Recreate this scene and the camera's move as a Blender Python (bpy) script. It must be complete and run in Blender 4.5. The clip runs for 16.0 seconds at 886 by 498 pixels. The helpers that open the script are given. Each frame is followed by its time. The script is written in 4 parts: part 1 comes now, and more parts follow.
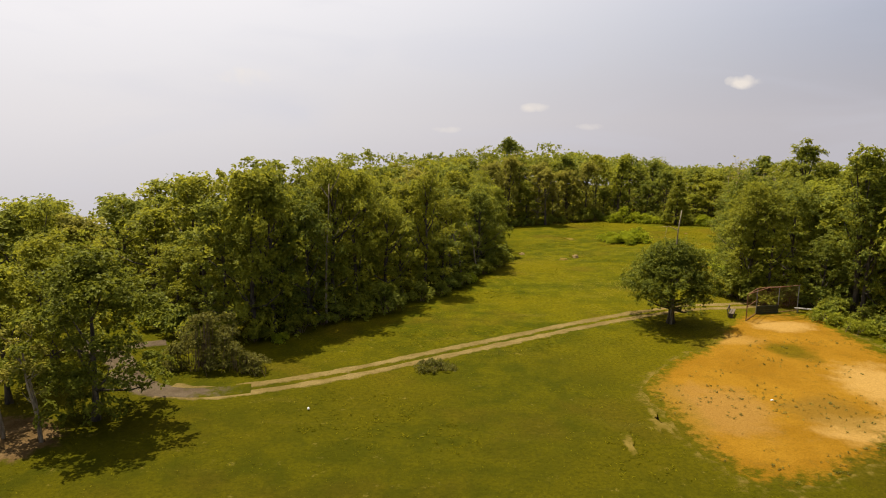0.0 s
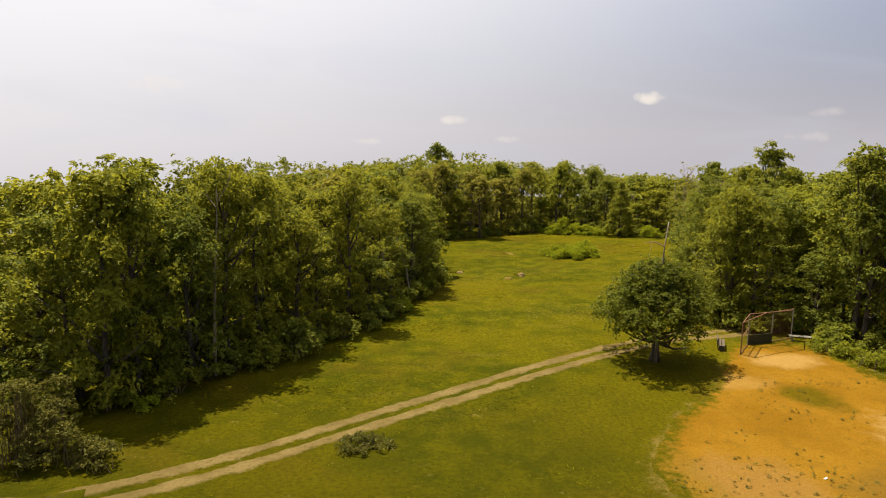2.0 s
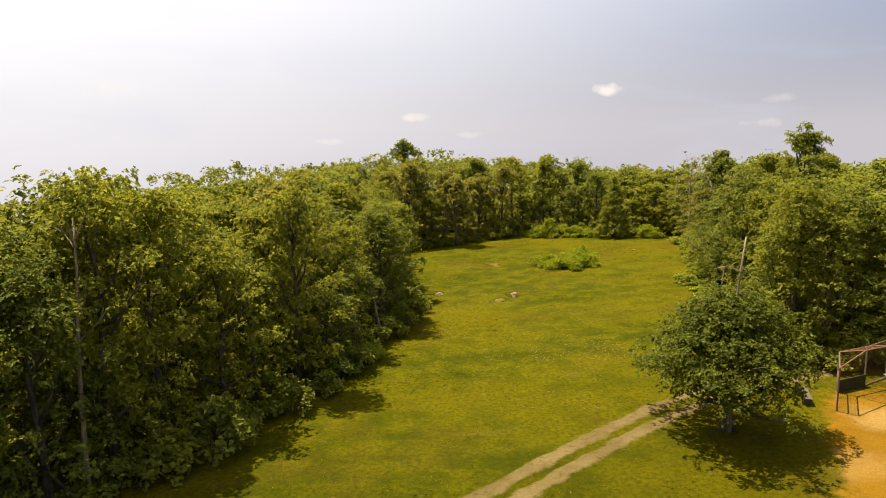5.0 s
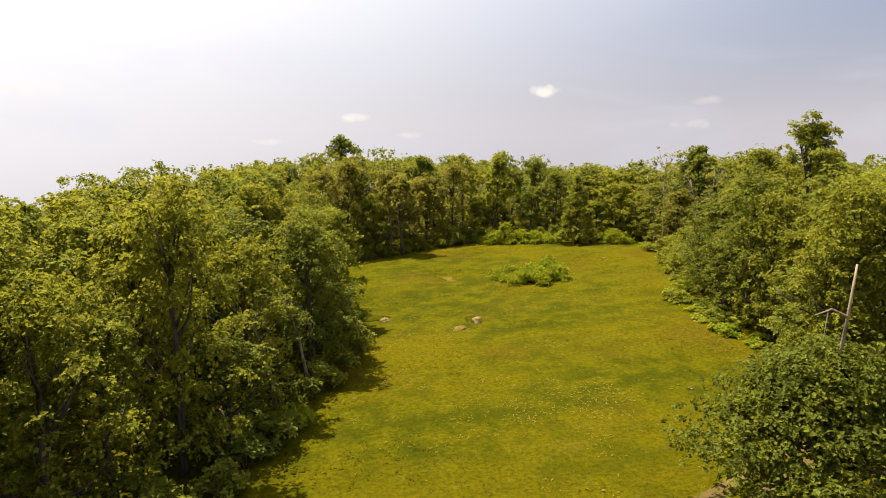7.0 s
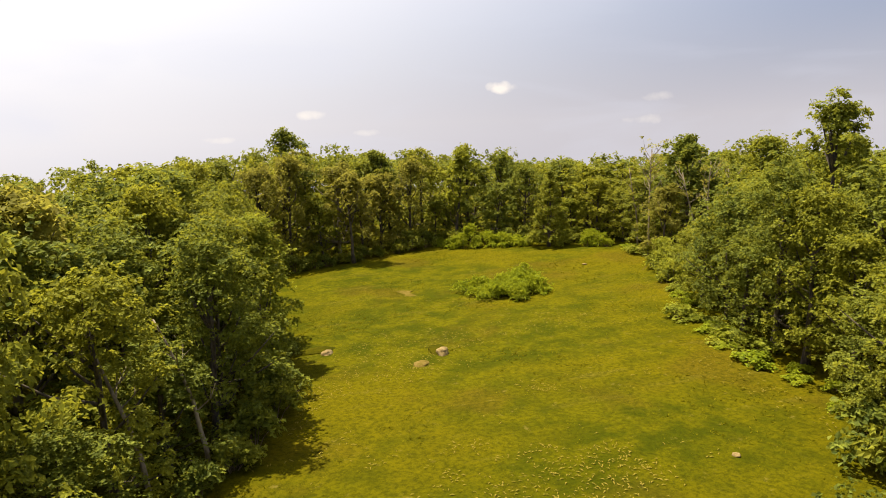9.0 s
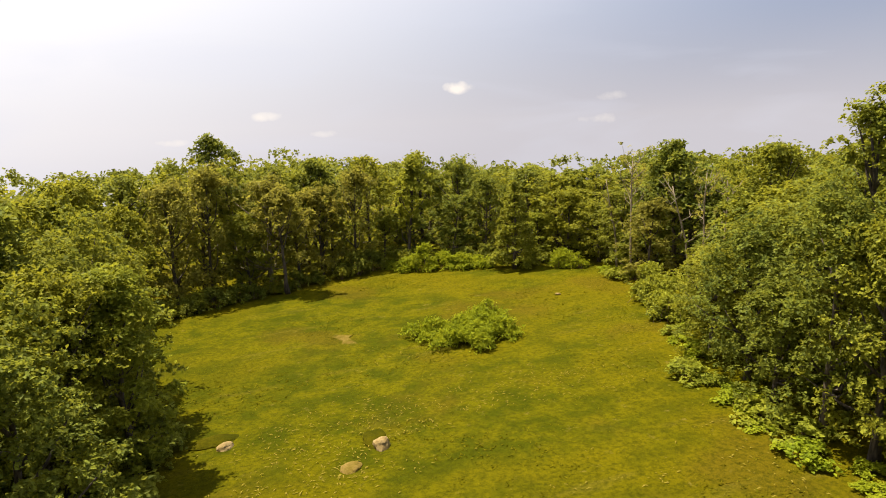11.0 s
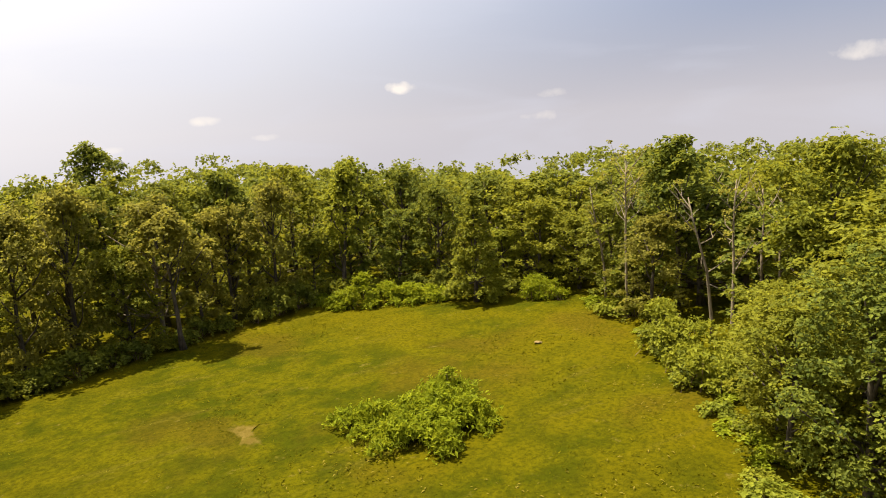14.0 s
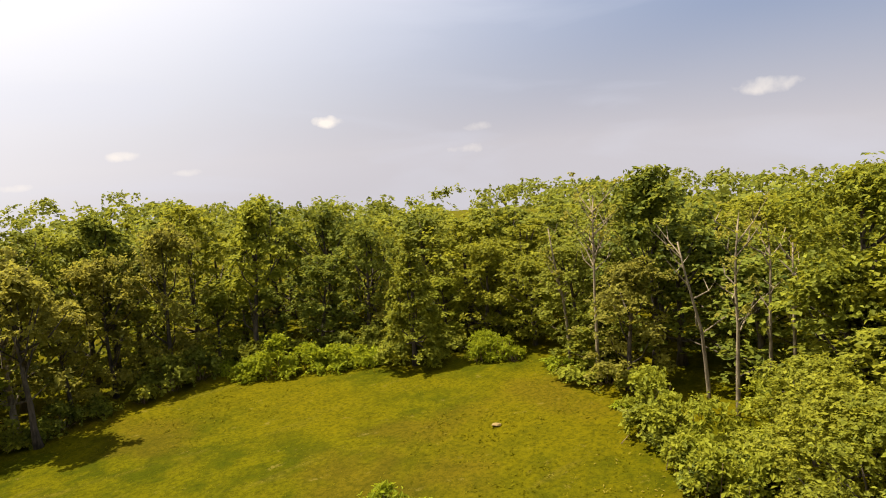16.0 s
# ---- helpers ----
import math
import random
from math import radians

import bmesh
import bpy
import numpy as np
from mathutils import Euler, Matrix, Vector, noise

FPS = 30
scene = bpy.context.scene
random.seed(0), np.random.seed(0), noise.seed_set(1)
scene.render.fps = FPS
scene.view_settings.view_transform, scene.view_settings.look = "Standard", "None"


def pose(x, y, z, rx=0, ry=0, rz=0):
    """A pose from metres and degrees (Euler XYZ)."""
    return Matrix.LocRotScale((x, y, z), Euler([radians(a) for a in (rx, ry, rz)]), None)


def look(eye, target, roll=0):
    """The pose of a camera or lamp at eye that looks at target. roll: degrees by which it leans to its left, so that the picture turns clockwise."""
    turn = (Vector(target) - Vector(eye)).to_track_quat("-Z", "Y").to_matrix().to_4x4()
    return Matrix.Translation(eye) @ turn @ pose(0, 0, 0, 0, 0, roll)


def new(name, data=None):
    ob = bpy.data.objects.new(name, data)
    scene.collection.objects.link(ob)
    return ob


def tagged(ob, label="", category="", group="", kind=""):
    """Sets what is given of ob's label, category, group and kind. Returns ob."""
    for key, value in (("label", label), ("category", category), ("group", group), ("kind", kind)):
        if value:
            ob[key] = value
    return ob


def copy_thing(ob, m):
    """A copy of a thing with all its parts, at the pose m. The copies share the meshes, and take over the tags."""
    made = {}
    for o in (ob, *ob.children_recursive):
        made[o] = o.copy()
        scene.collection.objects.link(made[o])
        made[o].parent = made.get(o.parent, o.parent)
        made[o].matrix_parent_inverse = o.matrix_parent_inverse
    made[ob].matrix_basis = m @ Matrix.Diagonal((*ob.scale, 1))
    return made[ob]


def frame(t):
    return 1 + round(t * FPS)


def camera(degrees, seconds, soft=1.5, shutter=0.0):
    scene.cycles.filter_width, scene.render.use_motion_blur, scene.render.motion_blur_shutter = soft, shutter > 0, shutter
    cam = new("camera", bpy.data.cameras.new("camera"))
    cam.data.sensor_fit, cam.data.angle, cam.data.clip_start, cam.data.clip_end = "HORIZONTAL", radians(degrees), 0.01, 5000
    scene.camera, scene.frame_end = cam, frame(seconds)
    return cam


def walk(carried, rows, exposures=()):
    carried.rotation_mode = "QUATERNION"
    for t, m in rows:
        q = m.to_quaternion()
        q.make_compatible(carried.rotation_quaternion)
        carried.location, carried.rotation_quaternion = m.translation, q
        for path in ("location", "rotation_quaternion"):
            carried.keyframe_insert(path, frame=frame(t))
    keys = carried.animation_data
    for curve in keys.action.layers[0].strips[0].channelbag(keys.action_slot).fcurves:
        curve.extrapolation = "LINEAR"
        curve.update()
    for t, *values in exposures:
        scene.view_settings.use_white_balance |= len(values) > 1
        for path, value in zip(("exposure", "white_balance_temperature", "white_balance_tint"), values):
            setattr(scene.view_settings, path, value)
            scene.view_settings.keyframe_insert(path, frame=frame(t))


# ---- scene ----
cam = camera(68.0, 16.0, soft=1.0)
PATH = [
    (0, (2.451, 2.11, 18.398), (2.399, 4.078, 18.046), 0.3),
    (0.5, (1.896, 6.509, 17.722), (1.951, 8.478, 17.379), 0.2),
    (1, (1.832, 10.045, 16.631), (2.0, 12.032, 16.471), -2.9),
    (1.5, (1.831, 12.824, 16.737), (1.964, 14.811, 16.545), -3.0),
    (2, (1.543, 16.43, 16.849), (1.729, 18.396, 16.533), 0.7),
    (2.5, (1.411, 19.623, 16.725), (1.682, 21.582, 16.428), -1.4),
    (3, (1.714, 22.305, 16.553), (1.957, 24.269, 16.262), -2.6),
    (3.5, (1.919, 24.845, 16.15), (2.183, 26.811, 15.9), -1.8),
    (4, (2.103, 27.527, 16.392), (2.382, 29.485, 16.095), -1.9),
    (4.2, (2.11, 28.488, 16.388), (2.391, 30.444, 16.082), -1.5),
    (6.3, (2.955, 39.797, 17.081), (3.244, 41.744, 16.727), -1.0),
    (6.5, (3.134, 41.29, 16.851), (3.458, 43.231, 16.493), -0.5),
    (7, (3.883, 45.614, 15.807), (4.341, 47.533, 15.48), -1.2),
    (7.5, (4.337, 49.057, 15.353), (4.886, 50.949, 15.008), -2.2),
    (8, (4.949, 52.053, 15.168), (5.534, 53.935, 14.824), -1.3),
    (8.5, (5.77, 54.646, 15.194), (6.352, 56.529, 14.854), -1.5),
    (9, (6.967, 57.093, 15.038), (7.544, 58.978, 14.699), -1.7),
    (9.2, (7.334, 58.079, 14.912), (7.937, 59.959, 14.595), -1.2),
    (11.3, (12.657, 70.458, 15.767), (13.37, 72.293, 15.417), -2.1),
    (11.5, (13.06, 71.591, 15.762), (13.79, 73.419, 15.407), -2.1),
    (12, (14.088, 74.299, 15.759), (14.847, 76.128, 15.478), -5.4),
    (12.5, (15.135, 76.909, 15.794), (15.971, 78.693, 15.453), -3.4),
    (13, (16.187, 79.355, 15.81), (17.03, 81.133, 15.453), -5.2),
    (13.5, (17.271, 81.61, 15.797), (18.108, 83.389, 15.434), -4.2),
    (14, (18.395, 83.697, 15.764), (19.23, 85.481, 15.414), -3.6),
    (14.5, (19.644, 85.873, 15.766), (20.482, 87.661, 15.447), -2.4),
    (15, (20.854, 88.273, 15.766), (21.798, 89.999, 15.406), -0.5),
    (15.5, (21.881, 90.604, 15.744), (22.912, 92.282, 15.394), -3.2),
    (16, (22.742, 92.674, 15.713), (23.774, 94.366, 15.446), -4.1),
]
EXPOSURES = [(0, 1.04), (0.5, 1.04), (1, 0.96), (1.5, 0.96), (2, 1.1), (2.5, 1.14), (4, 1.22), (7, 1.36), (11.3, 1.37), (16, 1.36)]
walk(cam, [(t, look(eye, target, roll)) for t, eye, target, roll in PATH], EXPOSURES)

# ---- light ----
SUN_AZ = Vector((-0.62, 0.78, 0.0)).normalized()     # level direction towards the sun
SUN_EL = 67.0
to_sun = (SUN_AZ * math.cos(radians(SUN_EL)) + Vector((0, 0, math.sin(radians(SUN_EL))))).normalized()
sun_data = bpy.data.lights.new("sun", "SUN")
sun_data.energy, sun_data.angle, sun_data.color = 5.0, radians(0.6), (1.0, 0.885, 0.70)
sun = new("sun", sun_data)
sun.matrix_world = look(to_sun * 300, (0, 0, 0))

world = bpy.data.worlds.new("world")
scene.world = world
world.use_nodes = True
wt = world.node_tree
wt.nodes.clear()
w_out = wt.nodes.new("ShaderNodeOutputWorld")
w_bg = wt.nodes.new("ShaderNodeBackground")
sky = wt.nodes.new("ShaderNodeTexSky")
sky.sky_type, sky.sun_disc = "NISHITA", False
sky.sun_elevation = radians(SUN_EL)
sky.sun_rotation = math.atan2(SUN_AZ.x, SUN_AZ.y)
sky.air_density, sky.dust_density, sky.ozone_density, sky.altitude = 1.0, 5.0, 2.0, 50
w_bg.inputs["Strength"].default_value = 0.0508
w_co = wt.nodes.new("ShaderNodeTexCoord")


def wnode(kind, **props):
    n = wt.nodes.new(kind)
    for key, value in props.items():
        if key == "operation":
            n.operation = value
        elif key == "blend_type":
            n.data_type, n.blend_type = "RGBA", value
    return n


def wlink(a, b):
    wt.links.new(a, b)


# haze: a thin pale veil towards the horizon, and the wide bright glow of hazy air round the sun
w_sep = wnode("ShaderNodeSeparateXYZ")
wlink(w_co.outputs["Generated"], w_sep.inputs[0])
w_haze = wnode("ShaderNodeMapRange")
w_haze.inputs["From Min"].default_value, w_haze.inputs["From Max"].default_value = 0.0, 0.30
w_haze.inputs["To Min"].default_value, w_haze.inputs["To Max"].default_value = 0.9, 0.45
wlink(w_sep.outputs["Z"], w_haze.inputs["Value"])
w_veil = wnode("ShaderNodeMapRange")
w_veil.inputs["From Min"].default_value, w_veil.inputs["From Max"].default_value = 0.02, 0.26
wlink(w_sep.outputs["Z"], w_veil.inputs["Value"])
w_veilc = wnode("ShaderNodeMix", blend_type="MIX")
wlink(w_veil.outputs[0], w_veilc.inputs[0])
w_veilc.inputs["A"].default_value = (5.4, 5.15, 5.5, 1)
w_veilc.inputs["B"].default_value = (1.60, 2.35, 4.35, 1)
w_mix0 = wnode("ShaderNodeMix", blend_type="MIX")
wlink(w_haze.outputs[0], w_mix0.inputs[0])
wlink(sky.outputs[0], w_mix0.inputs["A"])
wlink(w_veilc.outputs["Result"], w_mix0.inputs["B"])
w_sun = wnode("ShaderNodeVectorMath", operation="DOT_PRODUCT")
wlink(w_co.outputs["Generated"], w_sun.inputs[0])
w_sun.inputs[1].default_value = to_sun
w_glow = wnode("ShaderNodeMapRange")
w_glow.interpolation_type = "SMOOTHSTEP"
w_glow.inputs["From Min"].default_value, w_glow.inputs["From Max"].default_value = 0.11, 0.68
wlink(w_sun.outputs["Value"], w_glow.inputs["Value"])
w_mix = wnode("ShaderNodeMix", blend_type="MIX")
wlink(w_glow.outputs[0], w_mix.inputs[0])
wlink(w_mix0.outputs["Result"], w_mix.inputs["A"])
w_mix.inputs["B"].default_value = (9.8, 9.4, 9.4, 1)
# fair-weather clouds: wisps of high cirrus and a few small puffs low down
w_map = wnode("ShaderNodeMapping")
w_map.inputs["Scale"].default_value = (1.3, 1.3, 6.0)
wlink(w_co.outputs["Generated"], w_map.inputs[0])
w_cir = wnode("ShaderNodeTexNoise")
w_cir.inputs["Scale"].default_value, w_cir.inputs["Detail"].default_value = 2.2, 7
w_cir.inputs["Distortion"].default_value = 0.6
wlink(w_map.outputs[0], w_cir.inputs["Vector"])
w_cr = wnode("ShaderNodeMapRange")
w_cr.inputs["From Min"].default_value, w_cr.inputs["From Max"].default_value = 0.5, 0.78
w_cr.inputs["To Max"].default_value = 0.32
wlink(w_cir.outputs[0], w_cr.inputs["Value"])
w_mix2 = wnode("ShaderNodeMix", blend_type="MIX")
wlink(w_cr.outputs[0], w_mix2.inputs[0])
wlink(w_mix.outputs["Result"], w_mix2.inputs["A"])
w_mix2.inputs["B"].default_value = (6.0, 6.1, 7.0, 1)
w_last = w_mix2.outputs["Result"]
w_puff = wnode("ShaderNodeTexNoise")
w_puff.inputs["Scale"].default_value, w_puff.inputs["Detail"].default_value = 38, 6
wlink(w_co.outputs["Generated"], w_puff.inputs["Vector"])
CLOUDS = [(22.6, 3.9, 1.35, 0.5, 0.85), (6.5, 2.0, 1.5, 0.4, 0.7), (34.0, 0.9, 1.7, 0.45, 0.4), (35.2, 2.7, 1.2, 0.4, 0.35), (-1.2, 0.2, 1.4, 0.3, 0.5),
          (-18.0, 4.2, 2.2, 0.8, 0.5), (58.0, 4.0, 2.4, 0.7, 0.55), (11.0, 0.5, 1.2, 0.3, 0.4)]
for c_az, c_el, c_w, c_h, c_a in CLOUDS:
    ca, ce = radians(c_az), radians(c_el)
    d = Vector((math.sin(ca) * math.cos(ce), math.cos(ca) * math.cos(ce), math.sin(ce)))
    side = Vector((math.cos(ca), -math.sin(ca), 0))
    up = side.cross(d)
    terms = []
    for axis, size in ((side, c_w), (up, c_h)):
        dot = wnode("ShaderNodeVectorMath", operation="DOT_PRODUCT")
        wlink(w_co.outputs["Generated"], dot.inputs[0])
        dot.inputs[1].default_value = axis
        off = wnode("ShaderNodeMath", operation="MULTIPLY_ADD")
        wlink(dot.outputs["Value"], off.inputs[0])
        off.inputs[1].default_value = 1 / math.sin(radians(size))
        off.inputs[2].default_value = -d.dot(axis) / math.sin(radians(size))
        sq = wnode("ShaderNodeMath", operation="MULTIPLY")
        wlink(off.outputs[0], sq.inputs[0])
        wlink(off.outputs[0], sq.inputs[1])
        terms.append(sq)
    add = wnode("ShaderNodeMath", operation="ADD")
    wlink(terms[0].outputs[0], add.inputs[0])
    wlink(terms[1].outputs[0], add.inputs[1])
    front = wnode("ShaderNodeVectorMath", operation="DOT_PRODUCT")
    wlink(w_co.outputs["Generated"], front.inputs[0])
    front.inputs[1].default_value = d
    behind = wnode("ShaderNodeMath", operation="LESS_THAN")
    wlink(front.outputs["Value"], behind.inputs[0])
    behind.inputs[1].default_value = 0.5
    far_off = wnode("ShaderNodeMath", operation="MULTIPLY_ADD")
    wlink(behind.outputs[0], far_off.inputs[0])
    far_off.inputs[1].default_value = 50
    wlink(add.outputs[0], far_off.inputs[2])
    rag = wnode("ShaderNodeMath", operation="MULTIPLY_ADD")      # ragged rim
    wlink(w_puff.outputs[0], rag.inputs[0])
    rag.inputs[1].default_value = 4.2
    wlink(far_off.outputs[0], rag.inputs[2])
    ramp = wnode("ShaderNodeMapRange")
    ramp.inputs["From Min"].default_value, ramp.inputs["From Max"].default_value = 1.7, 3.1
    ramp.inputs["To Min"].default_value, ramp.inputs["To Max"].default_value = c_a, 0.0
    wlink(rag.outputs[0], ramp.inputs["Value"])
    mix = wnode("ShaderNodeMix", blend_type="MIX")
    wlink(ramp.outputs[0], mix.inputs[0])
    wlink(w_last, mix.inputs["A"])
    mix.inputs["B"].default_value = (8.6, 7.8, 7.0, 1)
    w_last = mix.outputs["Result"]
wlink(w_last, w_bg.inputs["Color"])
wlink(w_bg.outputs[0], w_out.inputs[0])


# ---- materials ----
def material(name):
    m = bpy.data.materials.new(name)
    m.use_nodes = True
    t = m.node_tree
    return m, t, t.nodes["Principled BSDF"], t.nodes["Material Output"]


def place_noise(t, scale, detail=5, rough=0.6, stretch=(1, 1, 1), offset=(0, 0, 0)):
    co = t.nodes.new("ShaderNodeTexCoord")
    mp = t.nodes.new("ShaderNodeMapping")
    mp.inputs["Scale"].default_value, mp.inputs["Location"].default_value = stretch, offset
    t.links.new(co.outputs["Object"], mp.inputs[0])
    n = t.nodes.new("ShaderNodeTexNoise")
    n.inputs["Scale"].default_value, n.inputs["Detail"].default_value, n.inputs["Roughness"].default_value = scale, detail, rough
    t.links.new(mp.outputs[0], n.inputs["Vector"])
    return n.outputs[0]


def ramp(t, value, lo, hi, a=0.0, b=1.0):
    n = t.nodes.new("ShaderNodeMapRange")
    n.interpolation_type = "SMOOTHSTEP"
    for key, v in (("From Min", lo), ("From Max", hi), ("To Min", a), ("To Max", b)):
        n.inputs[key].default_value = v
    t.links.new(value, n.inputs["Value"])
    return n.outputs[0]


def mixed(t, fac, a, b, blend="MIX"):
    n = t.nodes.new("ShaderNodeMix")
    n.data_type, n.blend_type = "RGBA", blend
    for key, v in ((0, fac), ("A", a), ("B", b)):
        s = n.inputs[key]
        if isinstance(v, (int, float)):
            s.default_value = v
        elif isinstance(v, tuple):
            s.default_value = (*v, 1)
        else:
            t.links.new(v, s)
    return n.outputs["Result"]


def bumped(t, bsdf, height, strength, distance):
    b = t.nodes.new("ShaderNodeBump")
    b.inputs["Strength"].default_value, b.inputs["Distance"].default_value = strength, distance
    t.links.new(height, b.inputs["Height"])
    t.links.new(b.outputs[0], bsdf.inputs["Normal"])


def leaf_material(name, dark, light, yellow, through_light=0.35, spread=0.5):
    """Leaves: each leaf and each plant varies; some light passes through the blade."""
    m, t, b, out = material(name)
    geo = t.nodes.new("ShaderNodeNewGeometry")
    info = t.nodes.new("ShaderNodeObjectInfo")
    c = mixed(t, geo.outputs["Random Per Island"], dark, light)
    plant = ramp(t, info.outputs["Random"], 0.0, 1.0, 0.0, spread)
    c = mixed(t, plant, c, yellow)
    big = place_noise(t, 0.8, 3)
    c = mixed(t, ramp(t, big, 0.50, 0.72, 0.0, 0.38), c, yellow)
    c = mixed(t, ramp(t, big, 0.28, 0.46, 0.45, 0.0), c, dark)
    spray = place_noise(t, 2.6, 4, 0.7, (1, 1, 1), (17, 5, 3))
    c = mixed(t, ramp(t, spray, 0.36, 0.52, 0.6, 0.0), c, dark)
    c = mixed(t, ramp(t, spray, 0.55, 0.70, 0.0, 0.5), c, light)
    t.links.new(c, b.inputs["Base Color"])
    b.inputs["Roughness"].default_value = 0.55
    b.inputs["Specular IOR Level"].default_value = 0.06
    tr = t.nodes.new("ShaderNodeBsdfTranslucent")
    t.links.new(mixed(t, 0.5, c, yellow), tr.inputs["Color"])
    mx = t.nodes.new("ShaderNodeMixShader")
    mx.inputs[0].default_value = through_light
    t.links.new(b.outputs[0], mx.inputs[1])
    t.links.new(tr.outputs[0], mx.inputs[2])
    t.links.new(mx.outputs[0], out.inputs[0])
    return m


def bark_material(name, dark, light):
    m, t, b, out = material(name)
    n = place_noise(t, 6, 6, 0.65, (1, 1, 0.22))
    big = place_noise(t, 0.9, 3)
    c = mixed(t, ramp(t, n, 0.35, 0.65), dark, light)
    c = mixed(t, ramp(t, big, 0.5, 0.7, 0, 0.5), c, tuple(0.6 * v for v in dark))
    t.links.new(c, b.inputs["Base Color"])
    b.inputs["Roughness"].default_value = 0.9
    bumped(t, b, n, 0.7, 0.03)
    return m


LEAF = leaf_material("oak_leaves", (0.050, 0.070, 0.011), (0.270, 0.294, 0.030), (0.352, 0.320, 0.022), 0.48, 0.36)
LEAF_DEEP = leaf_material("deep_green_leaves", (0.043, 0.066, 0.013), (0.224, 0.256, 0.032), (0.298, 0.284, 0.026), 0.46, 0.35)
LEAF_BRIGHT = leaf_material("bright_leaves", (0.095, 0.122, 0.012), (0.282, 0.308, 0.030), (0.362, 0.345, 0.027), 0.46, 0.4)
LEAF_DARK = leaf_material("dark_glossy_leaves", (0.036, 0.050, 0.007), (0.170, 0.192, 0.018), (0.230, 0.225, 0.018), 0.40, 0.2)
LEAF_BRUSH = leaf_material("brush_leaves", (0.044, 0.047, 0.012), (0.165, 0.165, 0.030), (0.21, 0.18, 0.030), 0.36, 0.3)
LEAF_DRAB = leaf_material("drab_leaves", (0.105, 0.103, 0.020), (0.295, 0.285, 0.045), (0.372, 0.325, 0.042), 0.54, 0.5)
LEAF_KNOT = leaf_material("knotweed_leaves", (0.100, 0.140, 0.008), (0.290, 0.345, 0.016), (0.375, 0.372, 0.017), 0.46, 0.25)
BARK = bark_material("bark", (0.028, 0.0208, 0.0128), (0.1, 0.076, 0.048))
BARK_PALE = bark_material("weathered_dead_wood", (0.12, 0.092, 0.055), (0.30, 0.24, 0.15))
STEM = bark_material("brush_stems", (0.072, 0.044, 0.024), (0.192, 0.128, 0.072))


def grass_colour(t):
    """Colour of the meadow, and a fine noise for its relief."""
    fine = place_noise(t, 3.6, 9, 0.78)
    mid = place_noise(t, 0.42, 6, 0.65, (1, 1, 1), (3, 9, 0))
    big = place_noise(t, 0.045, 4, 0.55, (1, 1.3, 1), (11, 2, 0))
    streak = place_noise(t, 0.30, 5, 0.6, (0.35, 1.5, 1), (5, 5, 0))
    brown = place_noise(t, 0.085, 5, 0.6, (1, 1, 1), (41, 23, 0))
    c = mixed(t, ramp(t, mid, 0.38, 0.62), (0.0410, 0.0475, 0.0010), (0.0875, 0.0805, 0.0012))
    c = mixed(t, ramp(t, big, 0.42, 0.62, 0.0, 0.8), c, (0.1050, 0.0865, 0.0013))
    c = mixed(t, ramp(t, brown, 0.52, 0.66, 0.0, 0.5), c, (0.083, 0.055, 0.0045))
    c = mixed(t, ramp(t, streak, 0.58, 0.72, 0.0, 0.55), c, (0.109, 0.08921, 0.008921))
    c = mixed(t, ramp(t, fine, 0.34, 0.60, 0.72, 0.0), c, (0.02526, 0.02786, 0.000838))
    co = t.nodes.new("ShaderNodeTexCoord")
    sep = t.nodes.new("ShaderNodeSeparateXYZ")
    t.links.new(co.outputs["Object"], sep.inputs[0])
    turf = t.nodes.new("ShaderNodeMath")
    turf.operation = "MULTIPLY_ADD"
    t.links.new(brown, turf.inputs[0])
    turf.inputs[1].default_value = 45
    t.links.new(sep.outputs["Y"], turf.inputs[2])
    c = mixed(t, ramp(t, turf.outputs[0], 62, 98, 0.55, 0.0), c, (0.02867, 0.02619, 0.001117))
    dry = place_noise(t, 0.95, 8, 0.75, (1, 1, 1), (31, 17, 0))
    c = mixed(t, ramp(t, dry, 0.60, 0.70, 0.0, 0.55), c, (0.172, 0.1338, 0.02789))
    return c, fine


def grass_ground():
    m, t, b, out = material("meadow_grass")
    c, fine = grass_colour(t)
    t.links.new(c, b.inputs["Base Color"])
    b.inputs["Roughness"].default_value = 0.95
    b.inputs["Specular IOR Level"].default_value = 0.02
    bumped(t, b, fine, 1.0, 0.14)
    return m


GRASS = grass_ground()


def blade_material():
    m, t, b, out = material("grass_blades")
    geo = t.nodes.new("ShaderNodeNewGeometry")
    c = mixed(t, geo.outputs["Random Per Island"], (0.07136, 0.0695, 0.001241), (0.1489, 0.1303, 0.003723))
    big = place_noise(t, 0.3, 4, 0.6, (0.35, 1.5, 1), (5, 5, 0))
    c = mixed(t, ramp(t, big, 0.60, 0.72, 0.0, 0.7), c, (0.2234, 0.1862, 0.03723))
    t.links.new(c, b.inputs["Base Color"])
    b.inputs["Roughness"].default_value = 0.8
    b.inputs["Specular IOR Level"].default_value = 0.03
    tr = t.nodes.new("ShaderNodeBsdfTranslucent")
    t.links.new(c, tr.inputs["Color"])
    mx = t.nodes.new("ShaderNodeMixShader")
    mx.inputs[0].default_value = 0.35
    t.links.new(b.outputs[0], mx.inputs[1])
    t.links.new(tr.outputs[0], mx.inputs[2])
    t.links.new(mx.outputs[0], out.inputs[0])
    return m


BLADE = blade_material()


